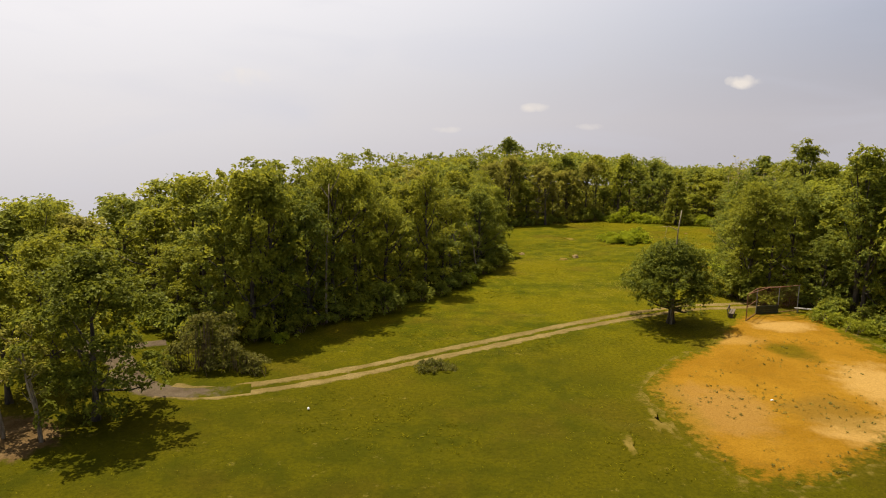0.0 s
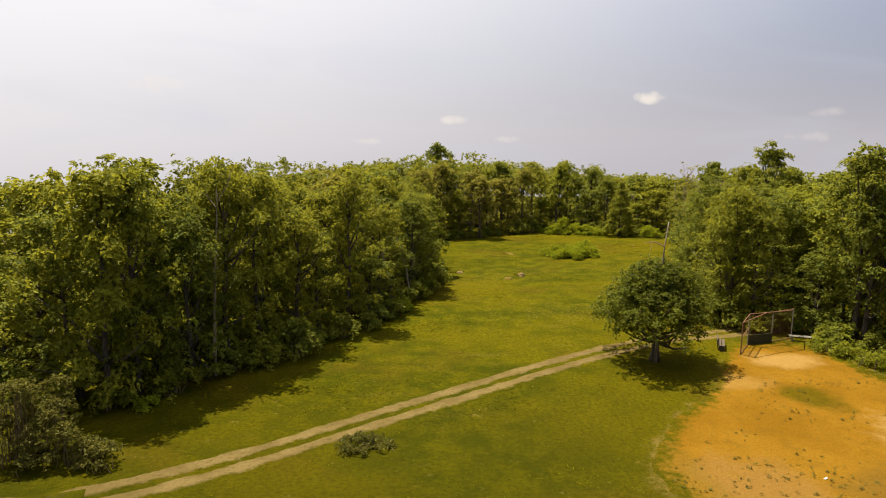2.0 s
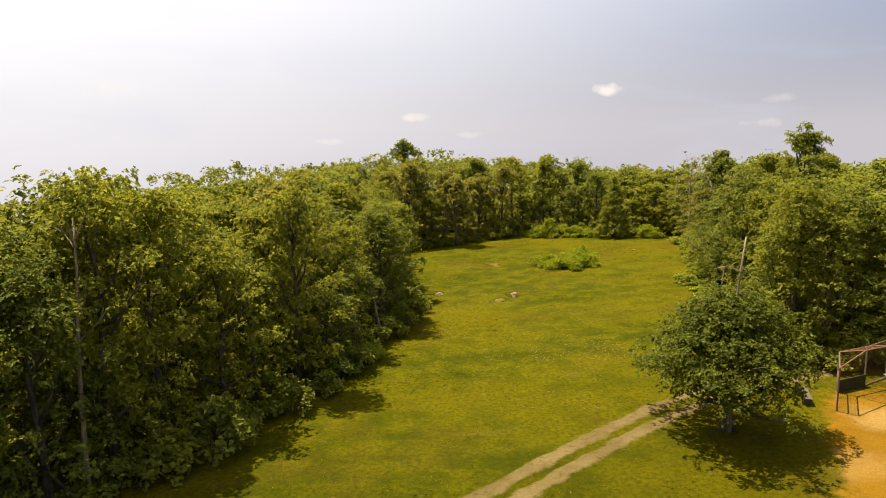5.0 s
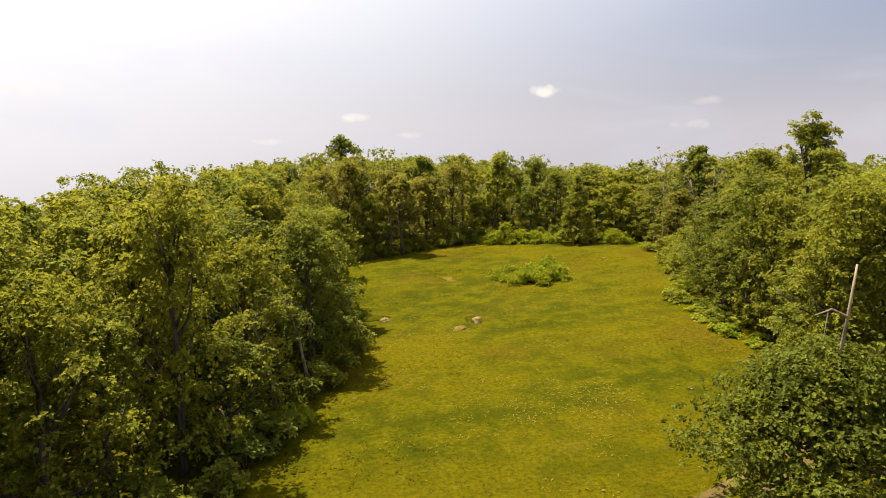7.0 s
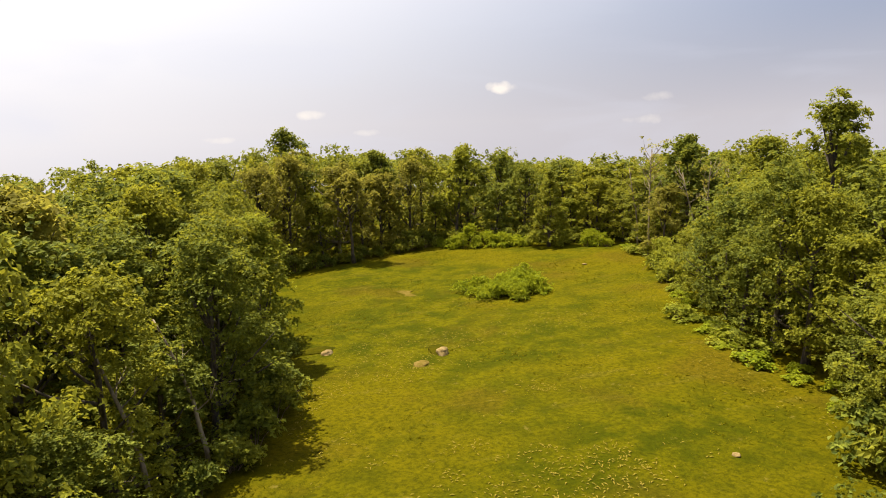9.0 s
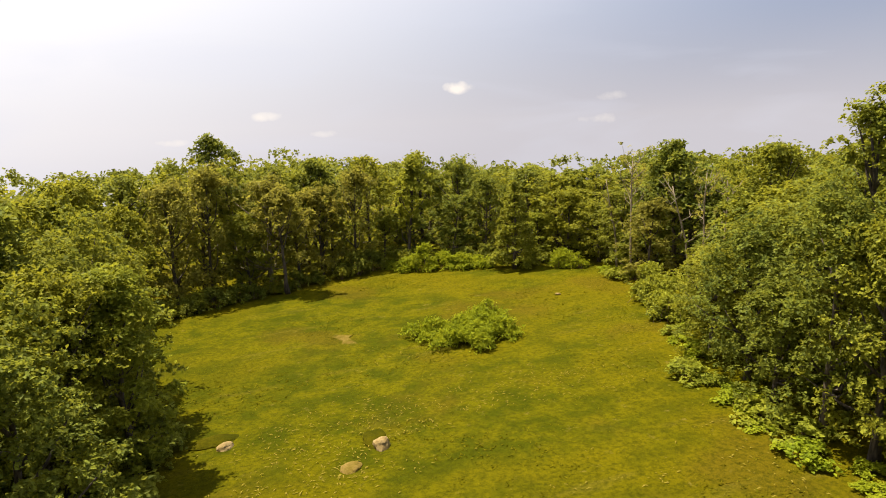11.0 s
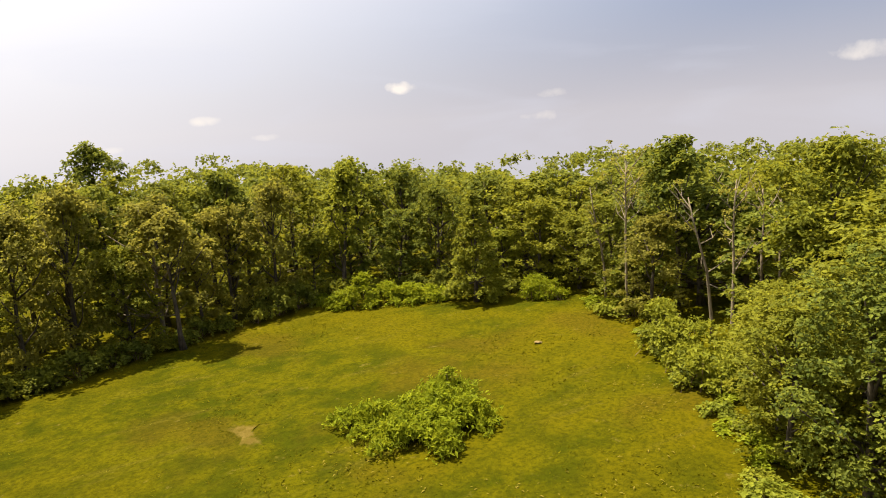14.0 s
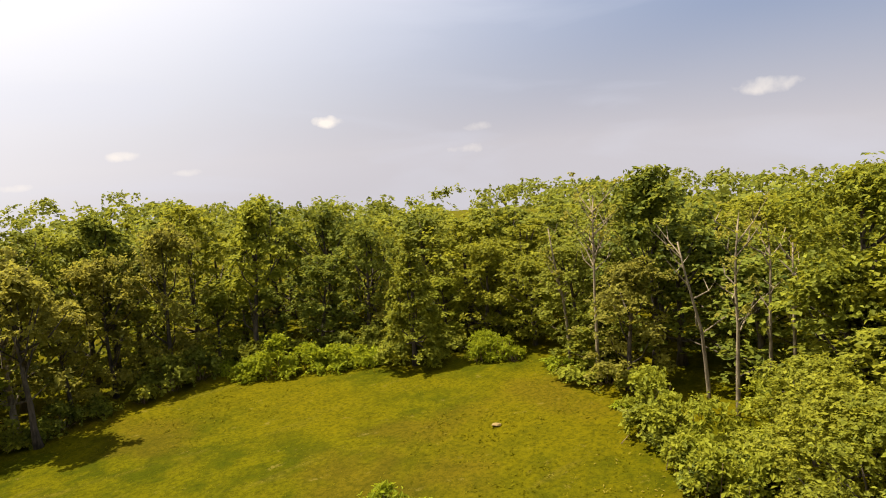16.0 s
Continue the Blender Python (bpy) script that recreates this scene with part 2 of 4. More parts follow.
def earth_material(name, a, b_col, c_col, scale=0.35, rim=False, stains=()):
    """Bare earth. rim: it gives way to grass raggedly towards the edge of its patch. stains: x, y, radius, colour, strength."""
    m, t, b, out = material(name)
    big = place_noise(t, scale, 5, 0.6)
    mid = place_noise(t, scale * 6, 6, 0.7, (1, 1, 1), (7, 3, 0))
    fine = place_noise(t, 9, 6, 0.75)
    c = mixed(t, ramp(t, big, 0.38, 0.62), a, b_col)
    c = mixed(t, ramp(t, mid, 0.5, 0.72, 0, 0.7), c, c_col)
    grass_c = None
    if rim:
        grass_c, fine_g = grass_colour(t)
    for x, y, rx, ry, col, strength in stains:
        co = t.nodes.new("ShaderNodeTexCoord")
        mp = t.nodes.new("ShaderNodeMapping")
        mp.inputs["Location"].default_value, mp.inputs["Scale"].default_value = (-x / rx, -y / ry, 0), (1 / rx, 1 / ry, 0)
        t.links.new(co.outputs["Object"], mp.inputs[0])
        ln = t.nodes.new("ShaderNodeVectorMath")
        ln.operation = "LENGTH"
        t.links.new(mp.outputs[0], ln.inputs[0])
        wob = t.nodes.new("ShaderNodeMath")
        wob.operation = "MULTIPLY_ADD"
        t.links.new(place_noise(t, 0.33, 7, 0.68, (1, 1, 1), (x, y, 0)), wob.inputs[0])
        wob.inputs[1].default_value = 1.9
        t.links.new(ln.outputs["Value"], wob.inputs[2])
        fac = ramp(t, wob.outputs[0], 1.45, 2.15, strength, 0.0)
        c = mixed(t, fac, c, grass_c if col is None else col)
    c = mixed(t, ramp(t, fine, 0.35, 0.6, 0.35, 0.0), c, tuple(0.5 * v for v in a))
    if rim:
        at = t.nodes.new("ShaderNodeAttribute")
        at.attribute_name = "inner"
        edge = t.nodes.new("ShaderNodeMath")
        edge.operation = "MULTIPLY_ADD"
        t.links.new(place_noise(t, 1.1, 8, 0.72, (1, 1, 1), (13, 29, 0)), edge.inputs[0])
        edge.inputs[1].default_value = 1.5
        t.links.new(at.outputs["Fac"], edge.inputs[2])
        c = mixed(t, ramp(t, edge.outputs[0], 0.92, 1.32), grass_c, c)
    t.links.new(c, b.inputs["Base Color"])
    b.inputs["Roughness"].default_value = 0.95
    b.inputs["Specular IOR Level"].default_value = 0.02
    bumped(t, b, fine_g if rim else fine, 1.0 if rim else 0.6, 0.12 if rim else 0.05)
    return m


TRACK = earth_material("track_dirt", (0.120, 0.087, 0.029), (0.160, 0.118, 0.043), (0.060, 0.048, 0.0075), rim=True)
GRAVEL = earth_material("gravel", (0.06694, 0.04927, 0.03106), (0.09638, 0.07389, 0.0482), (0.05355, 0.04016, 0.01874), rim=True)
SAND, SILT = (0.300, 0.188, 0.056), (0.200, 0.112, 0.026)
CLAY = earth_material("infield_clay", (0.1599, 0.08068, 0.005403), (0.2017, 0.1058, 0.008644), (0.1238, 0.0706, 0.007925), 0.16, True, (
    (20.5, 44.5, 3.4, 4.6, SILT, 0.85), (34.6, 48.5, 4.2, 5.5, SAND, 0.85), (29.0, 41.5, 5.0, 2.2, SAND, 0.8), (33.8, 64.2, 3.0, 2.2, SAND, 0.8),
    (26.0, 60.0, 4.0, 1.8, SAND, 0.4), (31.0, 57.0, 1.9, 3.0, None, 0.75), (27.5, 44.0, 3.2, 3.2, (0.1331, 0.07866, 0.0121), 0.7), (17.2, 44.0, 1.6, 8.0, (0.1452, 0.09077, 0.0121), 0.5)))
MOUND = earth_material("bare_earth", (0.1178, 0.08565, 0.01607), (0.1607, 0.1124, 0.03213), (0.09105, 0.08033, 0.01071), 1.2)
LITTER = earth_material("leaf_litter", (0.07331, 0.0459, 0.01785), (0.1147, 0.07331, 0.03188), (0.04462, 0.03188, 0.009562), 1.0, True)
STRAW = earth_material("dry_straw", (0.1052, 0.0765, 0.01275), (0.1402, 0.102, 0.02295), (0.0861, 0.06694, 0.005737), 1.6, True)
ROCK = earth_material("pale_stone", (0.2104, 0.1498, 0.06056), (0.2677, 0.2008, 0.09563), (0.153, 0.1084, 0.03188), 1.5)


def plain(name, colour, rough=0.6, metal=0.0, worn=(0.2, 0.15, 0.1), gloss=0.3):
    m, t, b, out = material(name)
    n = place_noise(t, 5, 6, 0.7)
    t.links.new(mixed(t, ramp(t, n, 0.45, 0.75, 0, 0.6), colour, worn), b.inputs["Base Color"])
    b.inputs["Roughness"].default_value, b.inputs["Metallic"].default_value = rough, metal
    b.inputs["Specular IOR Level"].default_value = gloss
    bumped(t, b, n, 0.2, 0.01)
    return m


STEEL = plain("galvanised_steel", (0.24, 0.23, 0.20), 0.6, 0.5, (0.16, 0.09, 0.05))
RUST = plain("rusty_steel", (0.17, 0.085, 0.042), 0.85, 0.1, (0.10, 0.045, 0.02))
BOARD = plain("dark_stained_board", (0.040, 0.042, 0.020), 0.9, 0.0, (0.08, 0.06, 0.035), 0.08)
PLANK = plain("weathered_plank", (0.085, 0.064, 0.042), 0.85, 0.0, (0.05, 0.04, 0.03))
WHITE = plain("white_paint", (0.75, 0.75, 0.72), 0.6, 0.0, (0.5, 0.47, 0.4))


# ---- small builders ----
def smoothstep(v):
    v = min(1.0, max(0.0, v))
    return v * v * (3 - 2 * v)


def ground_z(x, y):
    """Height of the ground: level by the ball field, the upper meadow leans to its western side."""
    w = smoothstep((y - 72) / 50.0)
    side = -(x - 36) * 0.87 + (y - 113) * 0.5
    return -0.06 * w * 30 * math.tanh(side / 30)


def mesh_part(name, verts, faces, mat, parent=None, label="", smooth=False):
    me = bpy.data.meshes.new(name)
    me.from_pydata([tuple(v) for v in verts] if not isinstance(verts, np.ndarray) else verts.tolist(), [],
                   faces if not isinstance(faces, np.ndarray) else faces.tolist())
    me.materials.append(mat)
    if smooth:
        me.polygons.foreach_set("use_smooth", [True] * len(me.polygons))
    me.update()
    ob = new(name, me)
    if parent is not None:
        ob.parent = parent
    if label:
        tagged(ob, label)
    return ob


def part(name, bm, mat, parent=None, label=""):
    me = bpy.data.meshes.new(name)
    bm.to_mesh(me)
    bm.free()
    me.materials.append(mat)
    ob = new(name, me)
    if parent is not None:
        ob.parent = parent
    if label:
        tagged(ob, label)
    return ob


def empty(name, m):
    ob = new(name)
    ob.empty_display_size = 0.2
    ob.matrix_basis = m
    return ob


def tube(verts, faces, path, radii, sides=7):
    """Adds a tapered tube along a path of points to the lists."""
    first = len(verts)
    path = [Vector(p) for p in path]
    for i, p in enumerate(path):
        d = (path[min(i + 1, len(path) - 1)] - path[max(i - 1, 0)]).normalized()
        a = d.orthogonal().normalized()
        b = d.cross(a)
        for k in range(sides):
            g = 2 * math.pi * k / sides
            verts.append(tuple(p + radii[i] * (math.cos(g) * a + math.sin(g) * b)))
    for i in range(len(path) - 1):
        for k in range(sides):
            q, r = first + i * sides + k, first + i * sides + (k + 1) % sides
            faces.append((q, r, r + sides, q + sides))
    faces.append(tuple(first + k for k in reversed(range(sides))))
    faces.append(tuple(first + (len(path) - 1) * sides + k for k in range(sides)))


def box(bm, size, m):
    made = bmesh.ops.create_cube(bm, size=1, matrix=m @ Matrix.Diagonal((*size, 1)))
    bmesh.ops.bevel(bm, geom=list({e for v in made["verts"] for e in v.link_edges}), offset=min(size) * 0.12, segments=1, affect="EDGES")


def leaves(rng, at, out, size, slim=0.34, droop=0.35, wild=0.6):
    """Kite-shaped leaves at the points, facing roughly along the given normals. Returns verts and faces."""
    n = len(at)
    nor = out + wild * rng.normal(size=(n, 3)) + np.array([0, 0, 0.35])
    nor /= np.linalg.norm(nor, axis=1, keepdims=True) + 1e-9
    a = rng.normal(size=(n, 3)) + out * 0.6 + np.array([0, 0, -droop])
    a -= nor * np.sum(a * nor, axis=1, keepdims=True)
    a /= np.linalg.norm(a, axis=1, keepdims=True) + 1e-9
    b = np.cross(nor, a)
    s = (size * rng.uniform(0.6, 1.35, n))[:, None]
    v = np.empty((n, 4, 3))
    v[:, 0] = at - 0.5 * s * a
    v[:, 1] = at + slim * s * b + 0.10 * s * nor - 0.05 * s * a
    v[:, 2] = at + 0.5 * s * a - 0.12 * s * nor
    v[:, 3] = at - slim * s * b + 0.10 * s * nor - 0.05 * s * a
    return v.reshape(-1, 3), np.arange(4 * n).reshape(n, 4)


def unit(rng, n):
    d = rng.normal(size=(n, 3))
    return d / np.linalg.norm(d, axis=1, keepdims=True)


def clump_leaves(rng, centres, radii, count, size, squash=0.8, per=8, **kw):
    """Leaves in small sprays over the outside of lumpy clumps; each spray is a flattish fan of a few leaves, with gaps between the sprays."""
    w = np.asarray(radii) ** 2
    sprays = max(1, count // per)
    pick = rng.choice(len(centres), size=sprays, p=w / w.sum())
    d = unit(rng, sprays)
    d[:, 2] = np.where(d[:, 2] < -0.25, -0.8 * d[:, 2], d[:, 2])
    u = rng.uniform(0, 1, sprays)
    r = np.asarray(radii)[pick] * (0.45 + 0.6 * u ** 0.6 + 0.30 * (rng.uniform(0, 1, sprays) > 0.88))
    at = np.asarray(centres)[pick] + d * r[:, None] * np.array([1, 1, squash])
    nor = d + 0.45 * rng.normal(size=(sprays, 3)) + np.array([0, 0, 0.55])
    nor /= np.linalg.norm(nor, axis=1, keepdims=True) + 1e-9
    at, nor = np.repeat(at, per, axis=0), np.repeat(nor, per, axis=0)
    off = rng.normal(size=(len(at), 3))
    off -= 0.75 * nor * np.sum(off * nor, axis=1, keepdims=True)
    kw.setdefault("wild", 0.42)
    return leaves(rng, at + off * size * 0.62, nor, size, **kw)


def crown_profile(shape, u):
    if shape == "cone":
        return max(0.05, (1 - u)) ** 0.75
    if shape == "dome":
        return max(0.05, 1 - u ** 1.9) ** 0.6 * min(1.0, 0.72 + 1.4 * u)
    if shape == "column":
        return math.sin(math.pi * (0.12 + 0.80 * u)) ** 0.45
    return math.sin(math.pi * (0.16 + 0.76 * u)) ** 0.6


def build_tree(name, seed, h, r, base, clumps, count, size, leaf, shape="round", bark=None, limbs=12, open_crown=0.0, trunk_r=None):
    """A tree: a tapered trunk with limbs, and a crown of leaves on many clumps. base: the height where the crown begins."""
    rng = np.random.default_rng(seed)
    thing = empty(name, pose(0, 0, 0))
    centres, radii = [], []
    lean = rng.normal(size=2) * 0.03 * h
    lobe = rng.uniform(0, 6.28, 2)
    for i in range(clumps):
        u = (i + rng.uniform(0, 1)) / clumps
        g = i * 2.39996 + rng.uniform(-0.5, 0.5)
        env = r * crown_profile(shape, u)
        if shape != "cone":
            env *= 1 + 0.20 * math.sin(2 * g + lobe[0] + 5 * u) + 0.14 * math.sin(3 * g + lobe[1] - 9 * u)
        rc = r * rng.uniform(0.11, 0.27)
        if shape == "cone":
            rc *= 0.5 + 0.6 * (1 - u)
        elif u > 0.78:
            env *= 0.95
            rc *= 1.4
        rad = max(0.0, env - rc * 0.7) * (rng.uniform(0.8, 1.02) if shape == "cone" else rng.uniform(0.46, 1.2))
        z = base + (h - base - rc * 0.7) * u + rng.normal() * 0.03 * h
        centres.append((rad * math.cos(g) + lean[0] * u, rad * math.sin(g) + lean[1] * u, max(z, 0.3 + rc * 0.4)))
        radii.append(rc)
    if shape != "cone":
        for u in (0.62, 0.75, 0.86, 0.95):
            centres.append((lean[0] * u + rng.normal() * 0.1 * r, lean[1] * u + rng.normal() * 0.1 * r, base + (h - base) * u - 0.2 * r * (u > 0.9)))
            radii.append(0.34 * r * (1.15 - 0.35 * u))
    verts, faces = clump_leaves(rng, centres, radii, int(count * (1 - open_crown)), size)
    mesh_part("crown", verts, faces, leaf, thing)
    tv, tf = [], []
    tr = trunk_r or 0.016 * h + 0.05
    steps = 7
    spine = [(lean[0] * k / steps + rng.normal() * 0.05 * (k > 0), lean[1] * k / steps + rng.normal() * 0.05 * (k > 0), -0.25 + (0.9 * h + 0.25) * k / steps) for k in range(steps + 1)]
    tube(tv, tf, spine, [tr * (1.5 if k == 0 else 1 - 0.86 * k / steps) for k in range(steps + 1)], 8)
    for i in rng.choice(clumps, size=min(limbs, clumps), replace=False):
        c = Vector(centres[i])
        k0 = max(0.18 * h, min(c.z - 0.22 * h, 0.75 * h))
        p0 = Vector((lean[0] * k0 / h, lean[1] * k0 / h, k0))
        mid = p0.lerp(c, 0.5) + Vector((rng.normal() * 0.15, rng.normal() * 0.15, -0.06 * h * 0.5))
        tube(tv, tf, [p0, mid, c], [tr * 0.42, tr * 0.28, tr * 0.08], 5)
    mesh_part("trunk", tv, tf, bark or BARK, thing, smooth=True)
    return thing


def build_shrub(name, seed, r, h, count, size, leaf, clumps=12, **kw):
    rng = np.random.default_rng(seed)
    thing = empty(name, pose(0, 0, 0))
    centres, radii = [], []
    for i in range(clumps):
        g, q = rng.uniform(0, 2 * math.pi), math.sqrt(rng.uniform(0, 1))
        rc = r * rng.uniform(0.28, 0.5)
        centres.append((q * r * 0.8 * math.cos(g), q * r * 0.8 * math.sin(g), max(0.1, (h - rc * 0.6) * (1 - 0.75 * q * q) * rng.uniform(0.5, 1.0))))
        radii.append(rc)
    v, f = clump_leaves(rng, centres, radii, count, size, **kw)
    v[:, 2] = np.maximum(v[:, 2], 0.0)
    mesh_part("foliage", v, f, leaf, thing)
    tv, tf = [], []
    for c in centres:
        tube(tv, tf, [(c[0] * 0.25, c[1] * 0.25, -0.1), (c[0] * 0.6, c[1] * 0.6, c[2] * 0.6), c], [0.035, 0.025, 0.008], 4)
    tagged(mesh_part("stem_tangle", tv, tf, STEM, thing), kind="stuff")
    return thing


def stand(x, y, turn=0.0, s=1.0, sz=None, sink=0.0):
    return pose(x, y, ground_z(x, y) - sink, 0, 0, turn) @ Matrix.Diagonal((s, s, sz or s, 1))


def inside(poly, x, y):
    hit = False
    for (x0, y0), (x1, y1) in zip(poly, poly[1:] + poly[:1]):
        if (y0 > y) != (y1 > y) and x < (x1 - x0) * (y - y0) / (y1 - y0) + x0:
            hit = not hit
    return hit


def edge_distance(line, x, y, closed=False):
    best = 1e9
    for (x0, y0), (x1, y1) in zip(line, line[1:] + (line[:1] if closed else [])):
        dx, dy = x1 - x0, y1 - y0
        k = max(0.0, min(1.0, ((x - x0) * dx + (y - y0) * dy) / (dx * dx + dy * dy + 1e-9)))
        best = min(best, math.hypot(x - x0 - k * dx, y - y0 - k * dy))
    return best


def spline(points, per=8, closed=False):
    """A smooth curve through the points."""
    n = len(points)
    res = []
    for i in range(n if closed else n - 1):
        if closed:
            p = [points[(i + k) % n] for k in (-1, 0, 1, 2)]
        else:
            p = [points[max(0, min(n - 1, i + k))] for k in (-1, 0, 1, 2)]
        for k in range(per):
            t = k / per
            res.append(tuple(0.5 * (2 * p[1][c] + (p[2][c] - p[0][c]) * t + (2 * p[0][c] - 5 * p[1][c] + 4 * p[2][c] - p[3][c]) * t * t
                                    + (3 * p[1][c] - p[0][c] - 3 * p[2][c] + p[3][c]) * t ** 3) for c in (0, 1)))
    if not closed:
        res.append(points[-1])
    return res


def patch(name, outline, mat, lift, rough=0.35, rings=6, parent=None, bare=1.0):
    """A patch of bare ground with a ragged rim, laid on the ground."""
    cx = sum(p[0] for p in outline) / len(outline)
    cy = sum(p[1] for p in outline) / len(outline)
    rim = []
    for i, (x, y) in enumerate(outline):
        d = Vector((x - cx, y - cy, 0)).normalized()
        j = rough * noise.noise(Vector((x * 0.9, y * 0.9, 3.1))) + rough * 0.6 * noise.noise(Vector((x * 3.1, y * 3.1, 7.7)))
        rim.append((x + d.x * j, y + d.y * j))
    verts = [(cx, cy, ground_z(cx, cy) + lift)]
    faces = []
    n = len(rim)
    for k in range(1, rings + 1):
        for x, y in rim:
            px, py = cx + (x - cx) * k / rings, cy + (y - cy) * k / rings
            verts.append((px, py, ground_z(px, py) + (lift if k < rings else -0.05)))
    for i in range(n):
        faces.append((0, 1 + i, 1 + (i + 1) % n))
        for k in range(rings - 1):
            a, b = 1 + k * n + i, 1 + k * n + (i + 1) % n
            faces.append((a, a + n, b + n, b))
    ob = mesh_part(name, verts, faces, mat, parent)
    inner = ob.data.attributes.new("inner", "FLOAT", "POINT")
    inner.data.foreach_set("value", [bare] + [bare * min(1.0, (1 - k / rings) * rings / min(5.0, 0.6 * rings)) for k in range(1, rings + 1) for _ in range(n)])
    return ob


# ---- plan ----
MEADOW = [(-30, 63.5), (-21.5, 58.5), (-15.5, 56.5), (-11, 61), (-6, 67), (-1, 74), (3.5, 81.5), (6.5, 90), (8, 97), (8, 106), (7.3, 114), (5, 123),
          (4.8, 135.5), (9.8, 139.8), (18, 142.4), (26, 146.4), (34, 149.5), (41, 149), (46, 143), (50, 138.5), (53.5, 132), (51, 124), (48.5, 117),
          (46, 110.5), (41.5, 104.5), (38.5, 99), (37, 94), (36, 88), (35.8, 82), (32.5, 77), (35, 73.5), (40, 71), (42, 64), (41, 54), (43, 42), (50, 20),
          (50, -30), (-60, -30), (-52, 40), (-42, 60)]
INFIELD = [(16.1, 47.7), (19, 52.5), (24.8, 58.6), (29.8, 66.2), (33.2, 69.6), (37.8, 68.6), (38.8, 59), (38.6, 50), (34, 43.5), (28.5, 39.4), (23.8, 35.8),
           (20.1, 34.5), (18.0, 35.6), (16.9, 39), (16.4, 43.8)]
ROAD = [(-18.6, 46.3), (-16.6, 45.9), (-14.2, 46.2), (-10.5, 47.7), (-5.2, 50.7), (0.9, 54.9), (7.0, 59.0), (12.7, 62.9), (18.6, 66.6),
        (22.3, 68.6), (27, 70.8), (32.5, 71.9), (38, 73.5)]

# ---- ground ----
lines_x = [-4000, -2200, -1200, -700, -420, -260, -170, -120, -90, -70] + [-60 + 1.5 * i for i in range(94)] + [85, 100, 120, 150, 200, 300, 460, 760, 1300, 2400, 4000]
lines_y = [-4000, -2000, -900, -400, -200, -110, -70, -45, -30] + [-20 + 1.5 * i for i in range(128)] + [175, 185, 200, 225, 260, 320, 420, 620, 1000, 1800, 4000]
gv = []
for y in lines_y:
    for x in lines_x:
        near = max(0.0, 1 - max(abs(x - 10) / 110, abs(y - 75) / 130))
        bump = 0.16 * noise.noise(Vector((x * 0.11, y * 0.11, 0))) + 0.06 * noise.noise(Vector((x * 0.5, y * 0.5, 5)))
        flat = smoothstep((edge_distance(INFIELD, x, y, True) if not inside(INFIELD, x, y) else 0) / 5) if near else 1
        flat *= smoothstep(edge_distance(ROAD, x, y) / 3.5) if near else 1
        fall = max(0.0, math.hypot(x - 12, y - 80) - 95)
        gv.append((x, y, ground_z(x, y) - 0.075 * fall - 0.12 * max(0.0, -62 - x) + (min(0.0, bump) * flat - 0.01 if near else 0)))
nx = len(lines_x)
gf = [(j * nx + i, j * nx + i + 1, (j + 1) * nx + i + 1, (j + 1) * nx + i) for j in range(len(lines_y) - 1) for i in range(nx - 1)]
ground = mesh_part("ground", gv, gf, GRASS, smooth=True)
tagged(ground, "wide rough meadow of yellow-green mown grass", "meadow", kind="structure")

# ---- dirt track ----
track = tagged(empty("road", pose(0, 0, 0)), "narrow two-rut dirt track crossing the grass", "dirt track", kind="structure")
centre = spline(ROAD, 14)
for k, off in enumerate((-0.72, 0.72)):
    tv, tf = [], []
    for i, (x, y) in enumerate(centre):
        x1, y1 = centre[min(i + 1, len(centre) - 1)]
        x0, y0 = centre[max(i - 1, 0)]
        d = Vector((x1 - x0, y1 - y0, 0)).normalized()
        side = Vector((-d.y, d.x, 0))
        wide = 0.66 + 0.30 * noise.noise(Vector((x * 0.6, y * 0.6, 2 + k)))
        if x < -17:
            wide += 0.6 * min(1, (-17 - x) / 4)
        for q, lift in ((-1, -0.03), (-0.5, 0.03), (0, 0.02), (0.5, 0.03), (1, -0.03)):
            p = Vector((x, y, 0)) + side * (off + q * wide)
            tv.append((p.x, p.y, ground_z(p.x, p.y) + lift + 0.008 * k))
        if i:
            a = 5 * (i - 1)
            tf += [(a + c, a + c + 1, a + c + 6, a + c + 5) for c in range(4)]
    rut = mesh_part("rut", tv, tf, TRACK, track)
    inner = rut.data.attributes.new("inner", "FLOAT", "POINT")
    inner.data.foreach_set("value", [0.0, 0.55, 0.8, 0.55, 0.0] * (len(tv) // 5))
GRAVEL_LINE = [(-12.6, 46.8), (-16.5, 45.8), (-19.8, 46.4), (-22.4, 48.6), (-24.6, 51.6), (-27.0, 54.0), (-31, 55.4)]
SPUR_LINE = [(-27.4, 54.4), (-25.6, 55.8), (-23.4, 57.0)]
gravel = empty("gravel_turnaround", pose(0, 0, 0))
